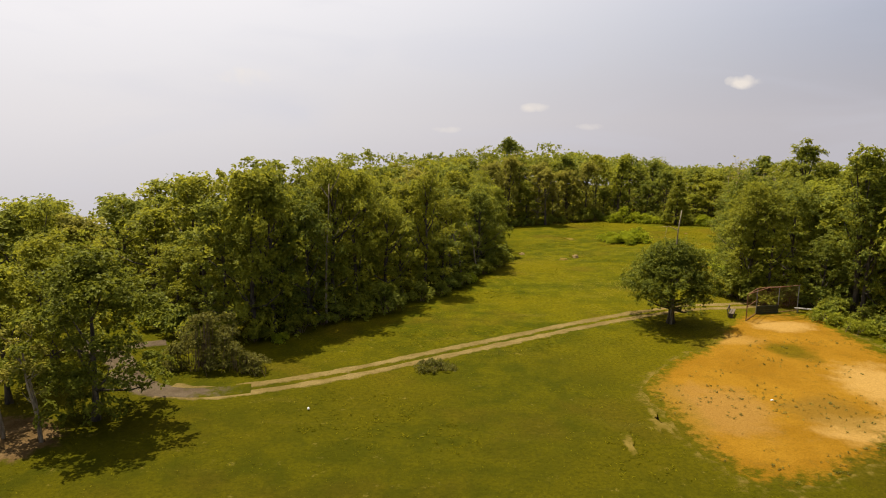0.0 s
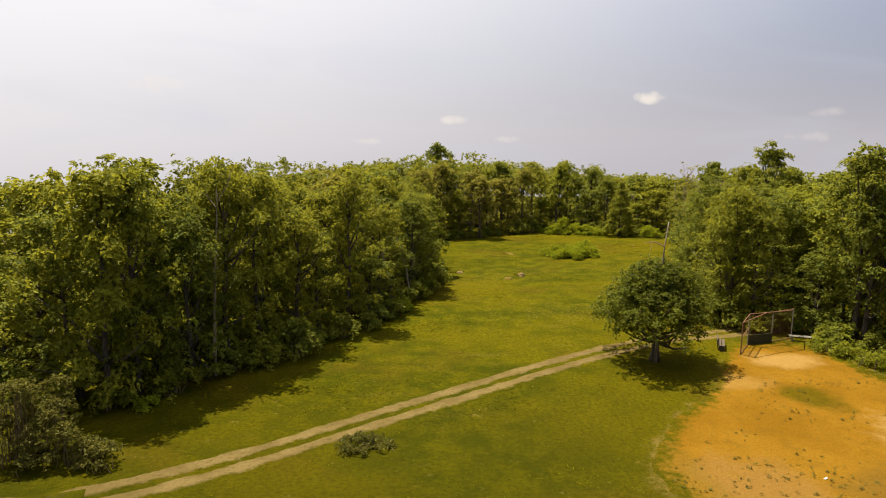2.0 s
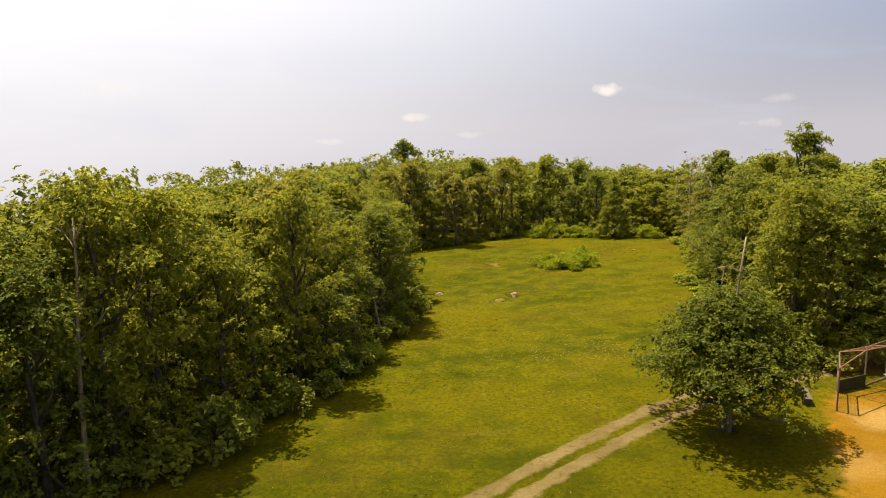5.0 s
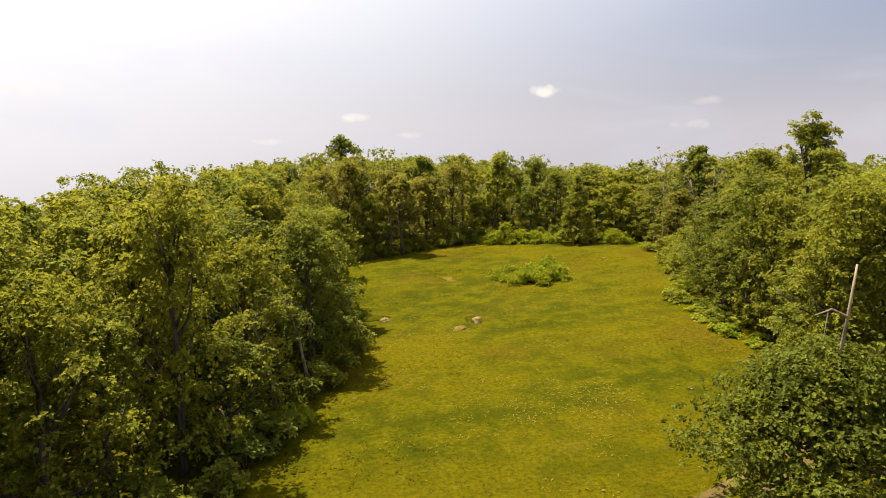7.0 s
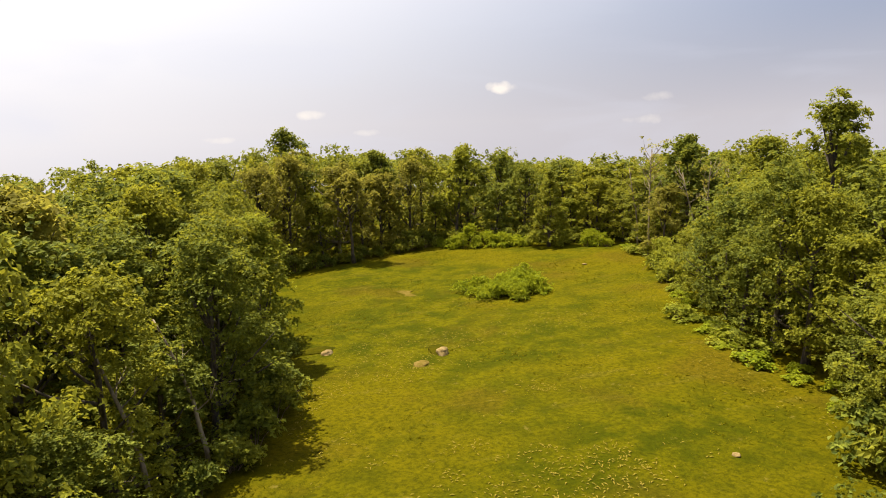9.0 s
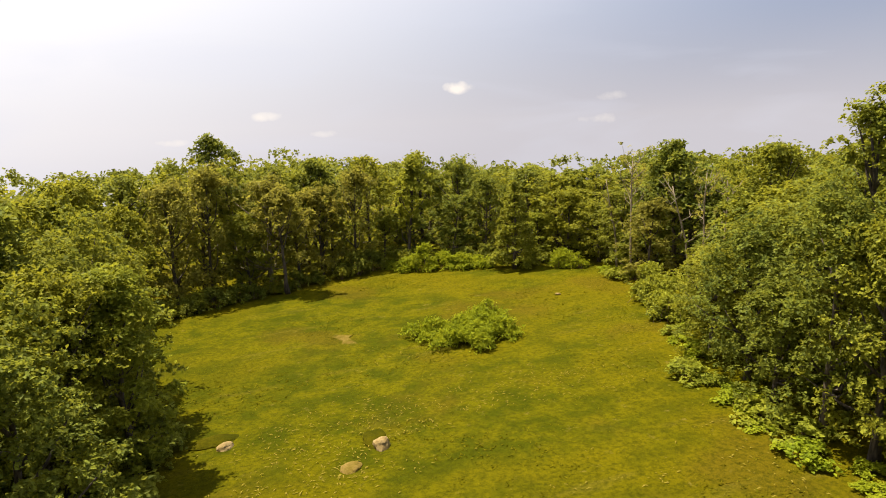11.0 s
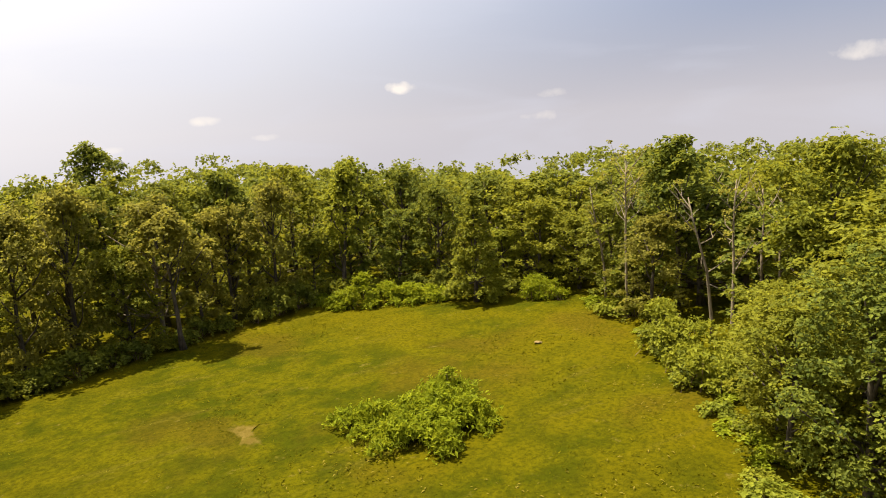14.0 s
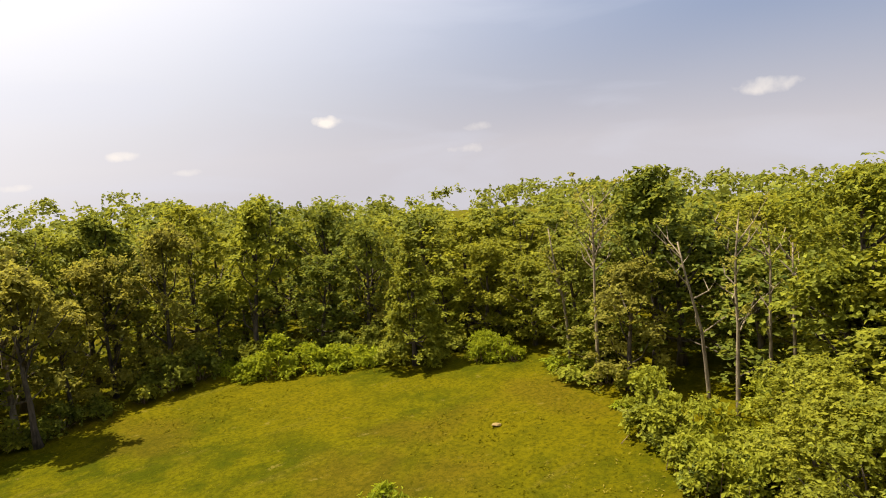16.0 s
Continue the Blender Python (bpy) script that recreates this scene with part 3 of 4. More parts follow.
for lane, half, level in ((spline(GRAVEL_LINE, 10), 1.35, 0.05), (spline(SPUR_LINE, 10), 1.0, 0.062)):
    tv, tf = [], []
    for i, (x, y) in enumerate(lane):
        x1, y1 = lane[min(i + 1, len(lane) - 1)]
        x0, y0 = lane[max(i - 1, 0)]
        d = Vector((x1 - x0, y1 - y0, 0)).normalized()
        side = Vector((-d.y, d.x, 0))
        wide = half * (1 + 0.22 * noise.noise(Vector((x * 0.4, y * 0.4, 8))))
        for q, lift in ((-1, -0.05), (-0.6, level), (0, level + 0.01), (0.6, level), (1, -0.05)):
            p = Vector((x, y, 0)) + side * q * wide
            tv.append((p.x, p.y, ground_z(p.x, p.y) + lift))
        if i:
            a = 5 * (i - 1)
            tf += [(a + c, a + c + 1, a + c + 6, a + c + 5) for c in range(4)]
    bed = mesh_part("gravel_bed", tv, tf, GRAVEL, gravel)
    rim_value = bed.data.attributes.new("inner", "FLOAT", "POINT")
    rim_value.data.foreach_set("value", [q * min(1.0, i / 16) for i in range(len(tv) // 5) for q in (0.0, 0.7, 1.0, 0.7, 0.0)])
tagged(gravel, "brownish grey gravel turnaround beside the woods", "gravel", kind="structure")

# ---- ball field ----
mid_x, mid_y = sum(p[0] for p in INFIELD) / len(INFIELD), sum(p[1] for p in INFIELD) / len(INFIELD)
GROWN = [(mid_x + (x - mid_x) * 1.09, mid_y + (y - mid_y) * 1.07) for x, y in INFIELD]
margin = patch("dry_margin", spline([(26.6 + (x - 26.6) * 1.075, 51.0 + (y - 51.0) * 1.05) for x, y in GROWN], 12, True), STRAW, 0.018, 0.9, 14)
tagged(margin, "dry straw-coloured grass margin round the clay infield", "dry grass", kind="structure")
infield = patch("infield", spline(GROWN, 12, True), CLAY, 0.035, 0.5, 14)
tagged(infield, "orange clay infield of a disused ball field", "infield", kind="structure")

# ---- trees ----
rng_place = np.random.default_rng(7)
EDGE_KINDS = [
    build_tree("edge_tree", 11, 12.5, 3.9, 1.2, 78, 6200, 0.335, LEAF),
    build_tree("edge_tree", 12, 11.5, 3.3, 1.0, 70, 5400, 0.325, LEAF, "column"),
    build_tree("edge_tree", 13, 13.5, 4.1, 1.6, 84, 6400, 0.34, LEAF_DEEP),
    build_tree("edge_tree", 14, 10.5, 3.4, 0.9, 68, 5200, 0.325, LEAF),
    build_tree("edge_tree", 15, 12.8, 3.3, 1.8, 70, 5000, 0.335, LEAF_DEEP, "column"),
    build_tree("edge_tree", 27, 11.5, 3.5, 1.0, 66, 4900, 0.325, LEAF_DRAB),
    build_tree("edge_tree", 16, 12.0, 3.6, 2.2, 60, 4600, 0.325, LEAF_BRIGHT),
]
NEAR_KINDS = [
    build_tree("rim_tree", 17, 12.0, 3.6, 0.9, 104, 10200, 0.225, LEAF),
    build_tree("rim_tree", 18, 11.0, 3.1, 0.8, 92, 9000, 0.22, LEAF, "column"),
    build_tree("rim_tree", 19, 12.5, 3.7, 1.2, 108, 10200, 0.225, LEAF_DEEP),
    build_tree("rim_tree", 20, 10.5, 3.3, 0.8, 92, 9000, 0.22, LEAF),
]
WOOD_KINDS = [
    build_tree("wood_tree", 21, 13.5, 3.9, 1.8, 50, 2470, 0.41, LEAF),
    build_tree("wood_tree", 22, 14.0, 3.6, 1.8, 48, 2405, 0.41, LEAF_DEEP, "column"),
    build_tree("wood_tree", 23, 13.0, 4.3, 1.6, 52, 2535, 0.41, LEAF),
    build_tree("wood_tree", 24, 12.5, 4.0, 1.6, 50, 2470, 0.41, LEAF_DEEP),
]
EDGE_LABELS = ["leafy broad-crowned tree at the edge of the woods", "slender upright leafy tree at the edge of the woods",
               "tall dark green tree at the edge of the woods", "low bushy tree with leaves down to the grass",
               "upright dark green tree among the woods' edge", "thin olive-brown tree at the edge of the woods", "light yellow-green tree at the edge of the woods"]
WOOD_LABELS = ["round-topped tree within the woods", "tall upright tree within the woods", "broad leafy tree within the woods", "dark green tree within the woods"]
NEAR_LABELS = ["leafy mid-green tree leaning over the meadow's rim", "slender leafy tree at the meadow's rim", "full dark green tree at the meadow's rim",
               "rounded leafy tree at the meadow's rim"]
for kinds, labels, group in ((NEAR_KINDS, NEAR_LABELS, "trees along the woods' edge"), (EDGE_KINDS, EDGE_LABELS, "trees along the woods' edge"), (WOOD_KINDS, WOOD_LABELS, "trees within the woods")):
    for ob, label in zip(kinds, labels):
        tagged(ob, label, "tree", group)

CLEAR = [(46.8, 138.0, 3.6), (51.6, 114.6, 3.4), (53.2, 112.2, 3.4), (46.6, 109.6, 3.2), (49.0, 111.6, 3.0), (52, 134.0, 3.6), (19.5, 146.5, 2.6), (20.8, 143.0, 2.2)]   # kept free for trees of their own


def tree_top(x, y):
    """The level that the tops of the woods reach here."""
    dip = 2.2 * math.exp(-((x - 43) ** 2 + (y - 104) ** 2) / 260.0)
    back = 1.0 * math.exp(-((x + 12) ** 2 + (y - 69) ** 2) / 130.0) - 2.2 * math.exp(-((x - 57) ** 2 + (y - 115) ** 2) / 170.0) - 0.9 * math.exp(-((x + 2) ** 2 + (y - 95) ** 2) / 500.0) - 1.3 * math.exp(-((x - 0.5) ** 2 + (y - 82) ** 2) / 50.0) + (0.4 + 1.1 * smoothstep((60 - x) / 50.0)) * smoothstep((y - 112) / 28.0) * smoothstep((x + 6) / 20.0)
    return min(18.2, max(7.9, 22.1 + back - dip + 0.0826 * x - 0.1158 * y - 0.000894 * x * x - 0.000356 * x * y + 0.000335 * y * y))


def full_height(kind):
    return max(v.co.z for v in [c for c in kind.children if c.name.startswith("crown")][0].data.vertices)


MIDLINE = [(2, 20), (4, 46), (13, 73), (25, 93)]     # the open middle of the meadow; trees near it are built finer
placed = []


def put_tree(kind, x, y, s, sz):
    m = stand(x, y, float(rng_place.uniform(0, 360)), s, sz, 0.1)
    kinds = used.setdefault(kind.name, [])
    if not kinds:
        kind.matrix_basis = m
        kinds.append(kind)
    else:
        kinds.append(copy_thing(kind, pose(0, 0, 0)))
        kinds[-1].matrix_basis = m
    placed.append((x, y))


used = {}
KIND_HEIGHT = {ob.name: full_height(ob) for ob in EDGE_KINDS + WOOD_KINDS + NEAR_KINDS}
wood_line = MEADOW[:35]
# walk along the rim of the woods and set the outer row
rim = spline(wood_line, 10)
carry = 0.0
for (x0, y0), (x1, y1) in zip(rim, rim[1:]):
    step = math.hypot(x1 - x0, y1 - y0)
    carry += step
    if carry < 3.0:
        continue
    carry = -float(rng_place.uniform(0, 0.9))
    d = Vector((x1 - x0, y1 - y0)).normalized()
    out = Vector((-d.y, d.x))
    if inside(MEADOW, x1 + out.x * 1.5, y1 + out.y * 1.5):
        out = -out
    depth = 2.3 + float(rng_place.uniform(-0.4, 1.0)) + (0.8 if x1 > 33 and 84 < y1 < 130 else 0.8 if y1 > 130 and x1 < 36 else 0.0)
    x, y = x1 + out.x * depth, y1 + out.y * depth
    if any(math.hypot(x - cx, y - cy) < cr for cx, cy, cr in CLEAR):
        continue
    kind = EDGE_KINDS[int(rng_place.choice(7, p=[0.24, 0.12, 0.06, 0.22, 0.0, 0.24, 0.12] if y > 126 and x < 34 else [0.25, 0.19, 0.16, 0.19, 0.1, 0.05, 0.06]))]
    if 60 < y < 119:
        kind = NEAR_KINDS[int(rng_place.choice(4, p=[0.22, 0.14, 0.42, 0.22] if x > 25 else [0.2, 0.14, 0.52, 0.14] if y > 82 else [0.4, 0.25, 0.25, 0.1]))]
    k = (tree_top(x, y) - ground_z(x, y)) / KIND_HEIGHT[kind.name] * float(rng_place.choice([0.52, 0.66, 0.8, 0.9, 1.0])) * float(rng_place.uniform(0.93, 1.06))
    put_tree(kind, x, y, 0.62 + 0.30 * k, k)
# the woods behind
tries = 0
while tries < 5200 and len(placed) < 415:
    tries += 1
    x, y = float(rng_place.uniform(-48, 92)), float(rng_place.uniform(36, 196))
    if inside(MEADOW, x, y):
        continue
    e = edge_distance(wood_line, x, y)
    if e < 4.6 or e > 27:
        continue
    gap = 3.6 if e < 11 else (4.8 if e < 24 else 6.6)
    if any(abs(x - px) < gap and math.hypot(x - px, y - py) < gap for px, py in placed):
        continue
    if any(math.hypot(x - cx, y - cy) < cr for cx, cy, cr in CLEAR):
        continue
    kind = EDGE_KINDS[int(rng_place.integers(0, 7))] if e < 6.0 or (edge_distance(MIDLINE, x, y) < 37 and e < 16) else WOOD_KINDS[int(rng_place.integers(0, 4))]
    if (e < 9.0 and edge_distance(MIDLINE, x, y) < 27) or edge_distance(MIDLINE, x, y) < 22:
        kind = NEAR_KINDS[int(rng_place.choice(4, p=[0.4, 0.2, 0.2, 0.2]))]
    k = (tree_top(x, y) - ground_z(x, y)) / KIND_HEIGHT[kind.name] * float(rng_place.choice([0.84, 0.92, 0.97, 1.01, 1.05])) * float(rng_place.uniform(0.96, 1.04))
    put_tree(kind, x, y, 1.14, k)

# trees of their own look
lone = build_tree("lone_tree", 31, 8.1, 5.4, 2.3, 170, 46000, 0.19, LEAF_DARK, "dome", limbs=30, trunk_r=0.34)
lone.matrix_basis = stand(23.2, 65.0, 20)
tagged(lone, "broad round-crowned tree standing alone on the grass", "tree")
cone_tree = build_tree("cone_tree", 32, 10.4, 3.2, 0.5, 130, 10400, 0.28, LEAF, "cone")
cone_tree.matrix_basis = stand(46.6, 137.2, 0)
tagged(cone_tree, "conical bright green tree at the meadow's end", "tree")
tall = build_tree("tall_oak", 33, 18.2, 4.4, 6.0, 76, 7000, 0.42, LEAF_DEEP, limbs=16)
tall.matrix_basis = stand(14.6, 171, 0)
tagged(tall, "tall dark oak rising above the woods", "tree")
airy = build_tree("airy_tree", 34, 13.4, 4.3, 3.0, 44, 3000, 0.38, LEAF_DRAB, limbs=24, bark=BARK_PALE)
airy.matrix_basis = stand(19.5, 146.5, 0)
tagged(airy, "thin-leaved tree with pale bare limbs showing", "tree")
over = build_tree("overhanging_tree", 35, 12.0, 2.9, 7.6, 40, 3600, 0.34, LEAF_DRAB, limbs=14)
over.matrix_basis = stand(20.8, 143.0, 0)
tagged(over, "high-crowned thin tree standing out over the grass", "tree")
SIDE_TREES = [(-20.9, 41.2, 11.2, 4.3, LEAF_DARK, 41), (-28.2, 43.6, 9.5, 3.0, LEAF, 42), (-27.5, 47.5, 11.0, 3.3, LEAF, 43), (-26.0, 35.6, 6.0, 1.5, LEAF_DRAB, 44),
              (-30.5, 52.5, 12.5, 3.6, LEAF, 45)]
for x, y, h, r, leaf, seed in SIDE_TREES:
    ob = build_tree("field_tree", seed, h, r, 0.7 if seed == 41 else 1.4, 90 if seed == 41 else 60, 17000 if seed == 41 else 7000, 0.25, leaf)
    ob.matrix_basis = stand(x, y, 35.0 * (seed % 7))
    tagged(ob, "leafy tree beside the gravel turnaround", "tree", "trees by the turnaround")
for x, y, h, r, leaf, seed in ((6.6, 111.0, 11.0, 3.6, LEAF, 46), (6.0, 117.5, 10.2, 3.2, LEAF_DEEP, 47), (7.8, 103.5, 10.8, 3.2, LEAF_BRIGHT, 48)):
    ob = build_tree("rim_tree", seed, h, r, 0.9, 92, 10500, 0.23, leaf)
    ob.matrix_basis = stand(x, y, seed * 31.0)
    tagged(ob, "bushy tree standing forward of the woods", "tree", "trees along the woods' edge")
for x, y, h, r, seed in ((56.5, 100.6, 13.6, 3.0, 51), (54.4, 107.6, 13.3, 4.0, 52), (51.5, 97.5, 16.5, 3.0, 53), (43.6, 69.6, 16.8, 3.4, 57)):
    ob = build_tree("tall_tree", seed, h, r, 7.0, 84, 8500, 0.27, LEAF)
    ob.matrix_basis = stand(x, y, seed * 40.0)
    tagged(ob, "tall loose-crowned tree rising above the woods", "tree", "tall trees")
for x, y, h, r, leaf, seed in ((57.4, 122.4, 13.4, 3.5, LEAF_DEEP, 54), (37.8, 151, 14.0, 2.6, LEAF_BRIGHT, 55), (27, 154, 14.6, 3.2, LEAF_DEEP, 56)):
    ob = build_tree("tall_tree", seed, h, r, 5.0, 44, 3400, 0.44, leaf)
    ob.matrix_basis = stand(x, y, seed * 40.0)
    tagged(ob, "tall full-crowned tree at the back of the woods", "tree", "tall trees")


def dead_tree(name, seed, h, lean, limbs, sparse=0, arm=None):
    """A bare weathered tree: trunk and limbs; sparse: a few leaves left at the top."""
    rng = np.random.default_rng(seed)
    thing = empty(name, pose(0, 0, 0))
    tv, tf = [], []
    pts = []
    for k in range(7):
        u = k / 6
        pts.append(Vector((lean[0] * u * u + rng.normal() * 0.08 * u, lean[1] * u * u + rng.normal() * 0.08 * u, -0.2 + (h + 0.2) * u)))
    tube(tv, tf, pts, [0.125 * (1 - 0.82 * k / 6) + 0.014 for k in range(7)], 7)
    mesh_part("trunk", tv, tf, BARK_PALE, thing, smooth=True)
    tips = []
    for i in range(limbs):
        u = rng.uniform(0.42, 0.95) if limbs < 20 else rng.uniform(0.6, 0.98)
        k = min(5, int(u * 6))
        p = pts[k].lerp(pts[k + 1], u * 6 - k)
        g, l = rng.uniform(0, 2 * math.pi), h * rng.uniform(0.10, 0.24)
        d = Vector((math.cos(g), math.sin(g), rng.uniform(0.5, 1.4))).normalized()
        q = p + d * l * 0.55 + Vector((rng.normal(), rng.normal(), 0)) * 0.1
        e = p + d * l + Vector((0, 0, 0.12 * l))
        bv, bf = [], []
        tube(bv, bf, [p, q, e], [0.045, 0.03, 0.010], 5)
        f = q + Vector((rng.normal() * 0.4, rng.normal() * 0.4, 0.35 * l))
        tube(bv, bf, [q, f], [0.03, 0.008], 4)
        mesh_part("limb", bv, bf, BARK_PALE, thing)
        tips += [e, f]
    if arm:
        p = pts[5]
        bv, bf = [], []
        tube(bv, bf, [p, p + Vector(arm) * 0.5 + Vector((0, 0, 0.25)), p + Vector(arm)], [0.05, 0.035, 0.012], 6)
        tube(bv, bf, [p + Vector(arm) * 0.6 + Vector((0, 0, 0.2)), p + Vector(arm) * 0.7 + Vector((0, 0, -0.9))], [0.022, 0.008], 5)
        mesh_part("limb", bv, bf, BARK_PALE, thing)
    if sparse:
        v, fc = clump_leaves(rng, [tuple(t) for t in tips], [0.5] * len(tips), sparse, 0.22)
        mesh_part("crown", v, fc, LEAF_DRAB, thing, "few drab leaves")
    return thing


DEAD = [(23.1, 64.6, 11.2, (0.1, -0.4), 2, 0, 61), (52.9, 115.0, 9.8, (-1.6, 0.8), 7, 60, 62), (52.4, 112.9, 11.0, (0.4, 0.3), 12, 200, 63),
        (53.9, 112.0, 10.2, (0.7, 0.6), 8, 160, 64), (54.3, 111.0, 9.6, (0.3, 0.2), 9, 0, 65), (52.7, 123.3, 12.3, (0.1, 0.1), 22, 520, 66),
        (54.0, 127.4, 10.0, (-1.4, 0.3), 9, 220, 67), (2.6, 84.0, 8.5, (-2.2, 1.0), 4, 0, 68), (4.6, 87.6, 7.6, (-1.8, 0.2), 4, 0, 69), (-10.5, 63.5, 13.5, (0.6, 0.4), 8, 0, 70)]
for x, y, h, lean, limbs, sparse, seed in DEAD:
    ob = dead_tree("dead_tree", seed, h, lean, limbs, sparse, (-1.9, -0.5, 0.35) if seed == 61 else None)
    ob.matrix_basis = stand(x, y, 0)
    tagged(ob, "dead bare tree with pale weathered trunk" if not sparse else "nearly bare pale tree with few remaining leaves", "dead tree", "dead trees")

litter = patch("leaf_litter", spline([(-20.5, 38.6), (-21.5, 35.6), (-25, 34.5), (-29, 36), (-29.5, 40), (-26.5, 42.5), (-23, 41.5)], 8, True), LITTER, 0.03, 0.8, 6)
tagged(litter, "brown leaf litter and bare earth beneath saplings", "leaf litter", kind="structure")
for x, y, h, lean, seed in ((-22.4, 38.0, 5.2, (-1.2, 0.4), 91), (-23.4, 39.4, 6.0, (-1.0, 0.2), 92), (-25.0, 38.4, 5.6, (-1.4, 0.5), 93)):
    ob = dead_tree("sapling", seed, h, lean, 5, 420)
    ob.matrix_basis = stand(x, y, 0)
    tagged(ob, "thin leaning sapling with sparse drab leaves", "sapling", "saplings by the turnaround")

# ---- far woods to the skyline ----
rng = np.random.default_rng(99)
fc_c, fc_r = [], []
for i in range(1700):
    g = rng.uniform(0, 2 * math.pi)
    q = rng.uniform(62, 270)
    x, y = 15 + q * math.sin(g) * 1.0, 95 + q * math.cos(g)
    if edge_distance(wood_line, x, y) < 33 or inside(MEADOW, x, y) or (y < 60 and abs(x) < 70) or y < -20 or (x < -0.25 * y + 4 and q > 120):
        continue
    h = tree_top(x, y) * rng.uniform(0.80, 1.0) - (2.5 if x < -0.25 * y + 4 else 0.0) - 4.4 * smoothstep((34 - x) / 40.0)
    for k in range(3):
        fc_c.append((x + rng.normal() * 1.6, y + rng.normal() * 1.6, ground_z(x, y) - 0.02 * max(0.0, math.hypot(x - 12, y - 80) - 95) + h - rng.uniform(1.0, 4.5)))
        fc_r.append(rng.uniform(2.2, 3.6))
v, f = clump_leaves(rng, fc_c, fc_r, 62000, 1.25, 0.8)
far = mesh_part("far_woods", v, f, LEAF_DEEP)
tagged(far, "continuous dark green canopy of distant woods", "woods", kind="stuff")

# ---- shrubs and brush ----
SHRUB_KINDS = [
    (build_shrub("shrub", 71, 1.7, 2.4, 1000, 0.30, LEAF), "green leafy shrub beneath the woods' edge"),
    (build_shrub("shrub", 72, 1.4, 1.6, 800, 0.28, LEAF_BRIGHT), "yellow-green brambles along the grass"),
    (build_shrub("shrub", 73, 1.9, 3.0, 1100, 0.32, LEAF_DEEP), "dark green undergrowth beneath the trees"),
    (build_shrub("shrub", 74, 1.2, 1.2, 900, 0.24, LEAF_KNOT), "low light-green bramble tangle by the grass"),
]
for ob, label in SHRUB_KINDS:
    tagged(ob, label, "shrub", "undergrowth along the woods")
carry = 0.0
for (x0, y0), (x1, y1) in zip(rim, rim[1:]):
    carry += math.hypot(x1 - x0, y1 - y0)
    if carry < (0.8 if x1 > 33 and 80 < y1 < 128 else 1.2 if y1 > 128 else 1.9):
        continue
    carry = -float(rng_place.uniform(0, 1.0))
    d = Vector((x1 - x0, y1 - y0)).normalized()
    out = Vector((-d.y, d.x))
    if inside(MEADOW, x1 + out.x * 1.5, y1 + out.y * 1.5):
        out = -out
    depth = float(rng_place.uniform(0.6, 3.0) if x1 > 33 and 80 < y1 < 128 else rng_place.uniform(-0.6, 1.1))
    x, y = x1 + out.x * depth, y1 + out.y * depth
    if math.hypot(x - 51, y - 133) < 4.4:
        continue
    right = x > 33 and 80 < y < 128
    pick = int(rng_place.choice(4, p=[0.14, 0.34, 0.06, 0.46] if right else [0.45, 0.05, 0.45, 0.05]))
    ob = SHRUB_KINDS[pick][0]
    s = float(rng_place.uniform(0.5, 0.92) if right else rng_place.uniform(0.65, 1.15))
    m = stand(x, y, float(rng_place.uniform(0, 360)), s * (1.2 if right else 1.0), s * float(rng_place.uniform(0.55, 1.0) if right else rng_place.uniform(0.8, 1.2)), 0.05)
    kinds = used.setdefault(ob.name, [])
    if not kinds:
        ob.matrix_basis = m
        kinds.append(ob)
    else:
        kinds.append(copy_thing(ob, pose(0, 0, 0)))
        kinds[-1].matrix_basis = m


def thicket(name, seed, blobs, count, size, leaf, label, slim=0.2, stems=60):
    """A low thicket of strappy leaves; blobs: x, y, radius, height."""
    rng = np.random.default_rng(seed)
    ox, oy = blobs[0][0], blobs[0][1]
    thing = tagged(empty(name, pose(ox, oy, 0)), label, "bush")
    c, r = [], []
    for x, y, q, h in blobs:
        z = ground_z(x, y)
        for i in range(7):
            g, k = rng.uniform(0, 2 * math.pi), math.sqrt(rng.uniform(0, 1))
            rc = q * rng.uniform(0.3, 0.5)
            c.append((x - ox + k * q * 0.75 * math.cos(g), y - oy + k * q * 0.75 * math.sin(g), z + max(0.15, (h - rc * 0.6) * (1 - 0.6 * k * k))))
            r.append(rc)
        for i in range(5):
            g = rng.uniform(0, 2 * math.pi)
            c.append((x - ox + q * 0.8 * math.cos(g), y - oy + q * 0.8 * math.sin(g), z + 0.16 * h))
            r.append(q * rng.uniform(0.3, 0.42))
    v, f = clump_leaves(rng, c, r, count, size, slim=slim, droop=0.8, wild=0.9)
    low = np.array([ground_z(p[0] + ox, p[1] + oy) for p in v])
    v[:, 2] = np.maximum(v[:, 2], low)
    mesh_part("foliage", v, f, leaf, thing)
    tv, tf = [], []
    for i in rng.integers(0, len(c), stems):
        p = Vector(c[i]) + Vector(rng.normal(size=3) * 0.3)
        g0 = ground_z(p.x + ox, p.y + oy)
        tube(tv, tf, [(p.x + rng.normal() * 0.2, p.y + rng.normal() * 0.2, g0 - 0.05), p], [0.025, 0.012], 4)
    tagged(mesh_part("stem_tangle", tv, tf, STEM, thing), kind="stuff")
    return thing


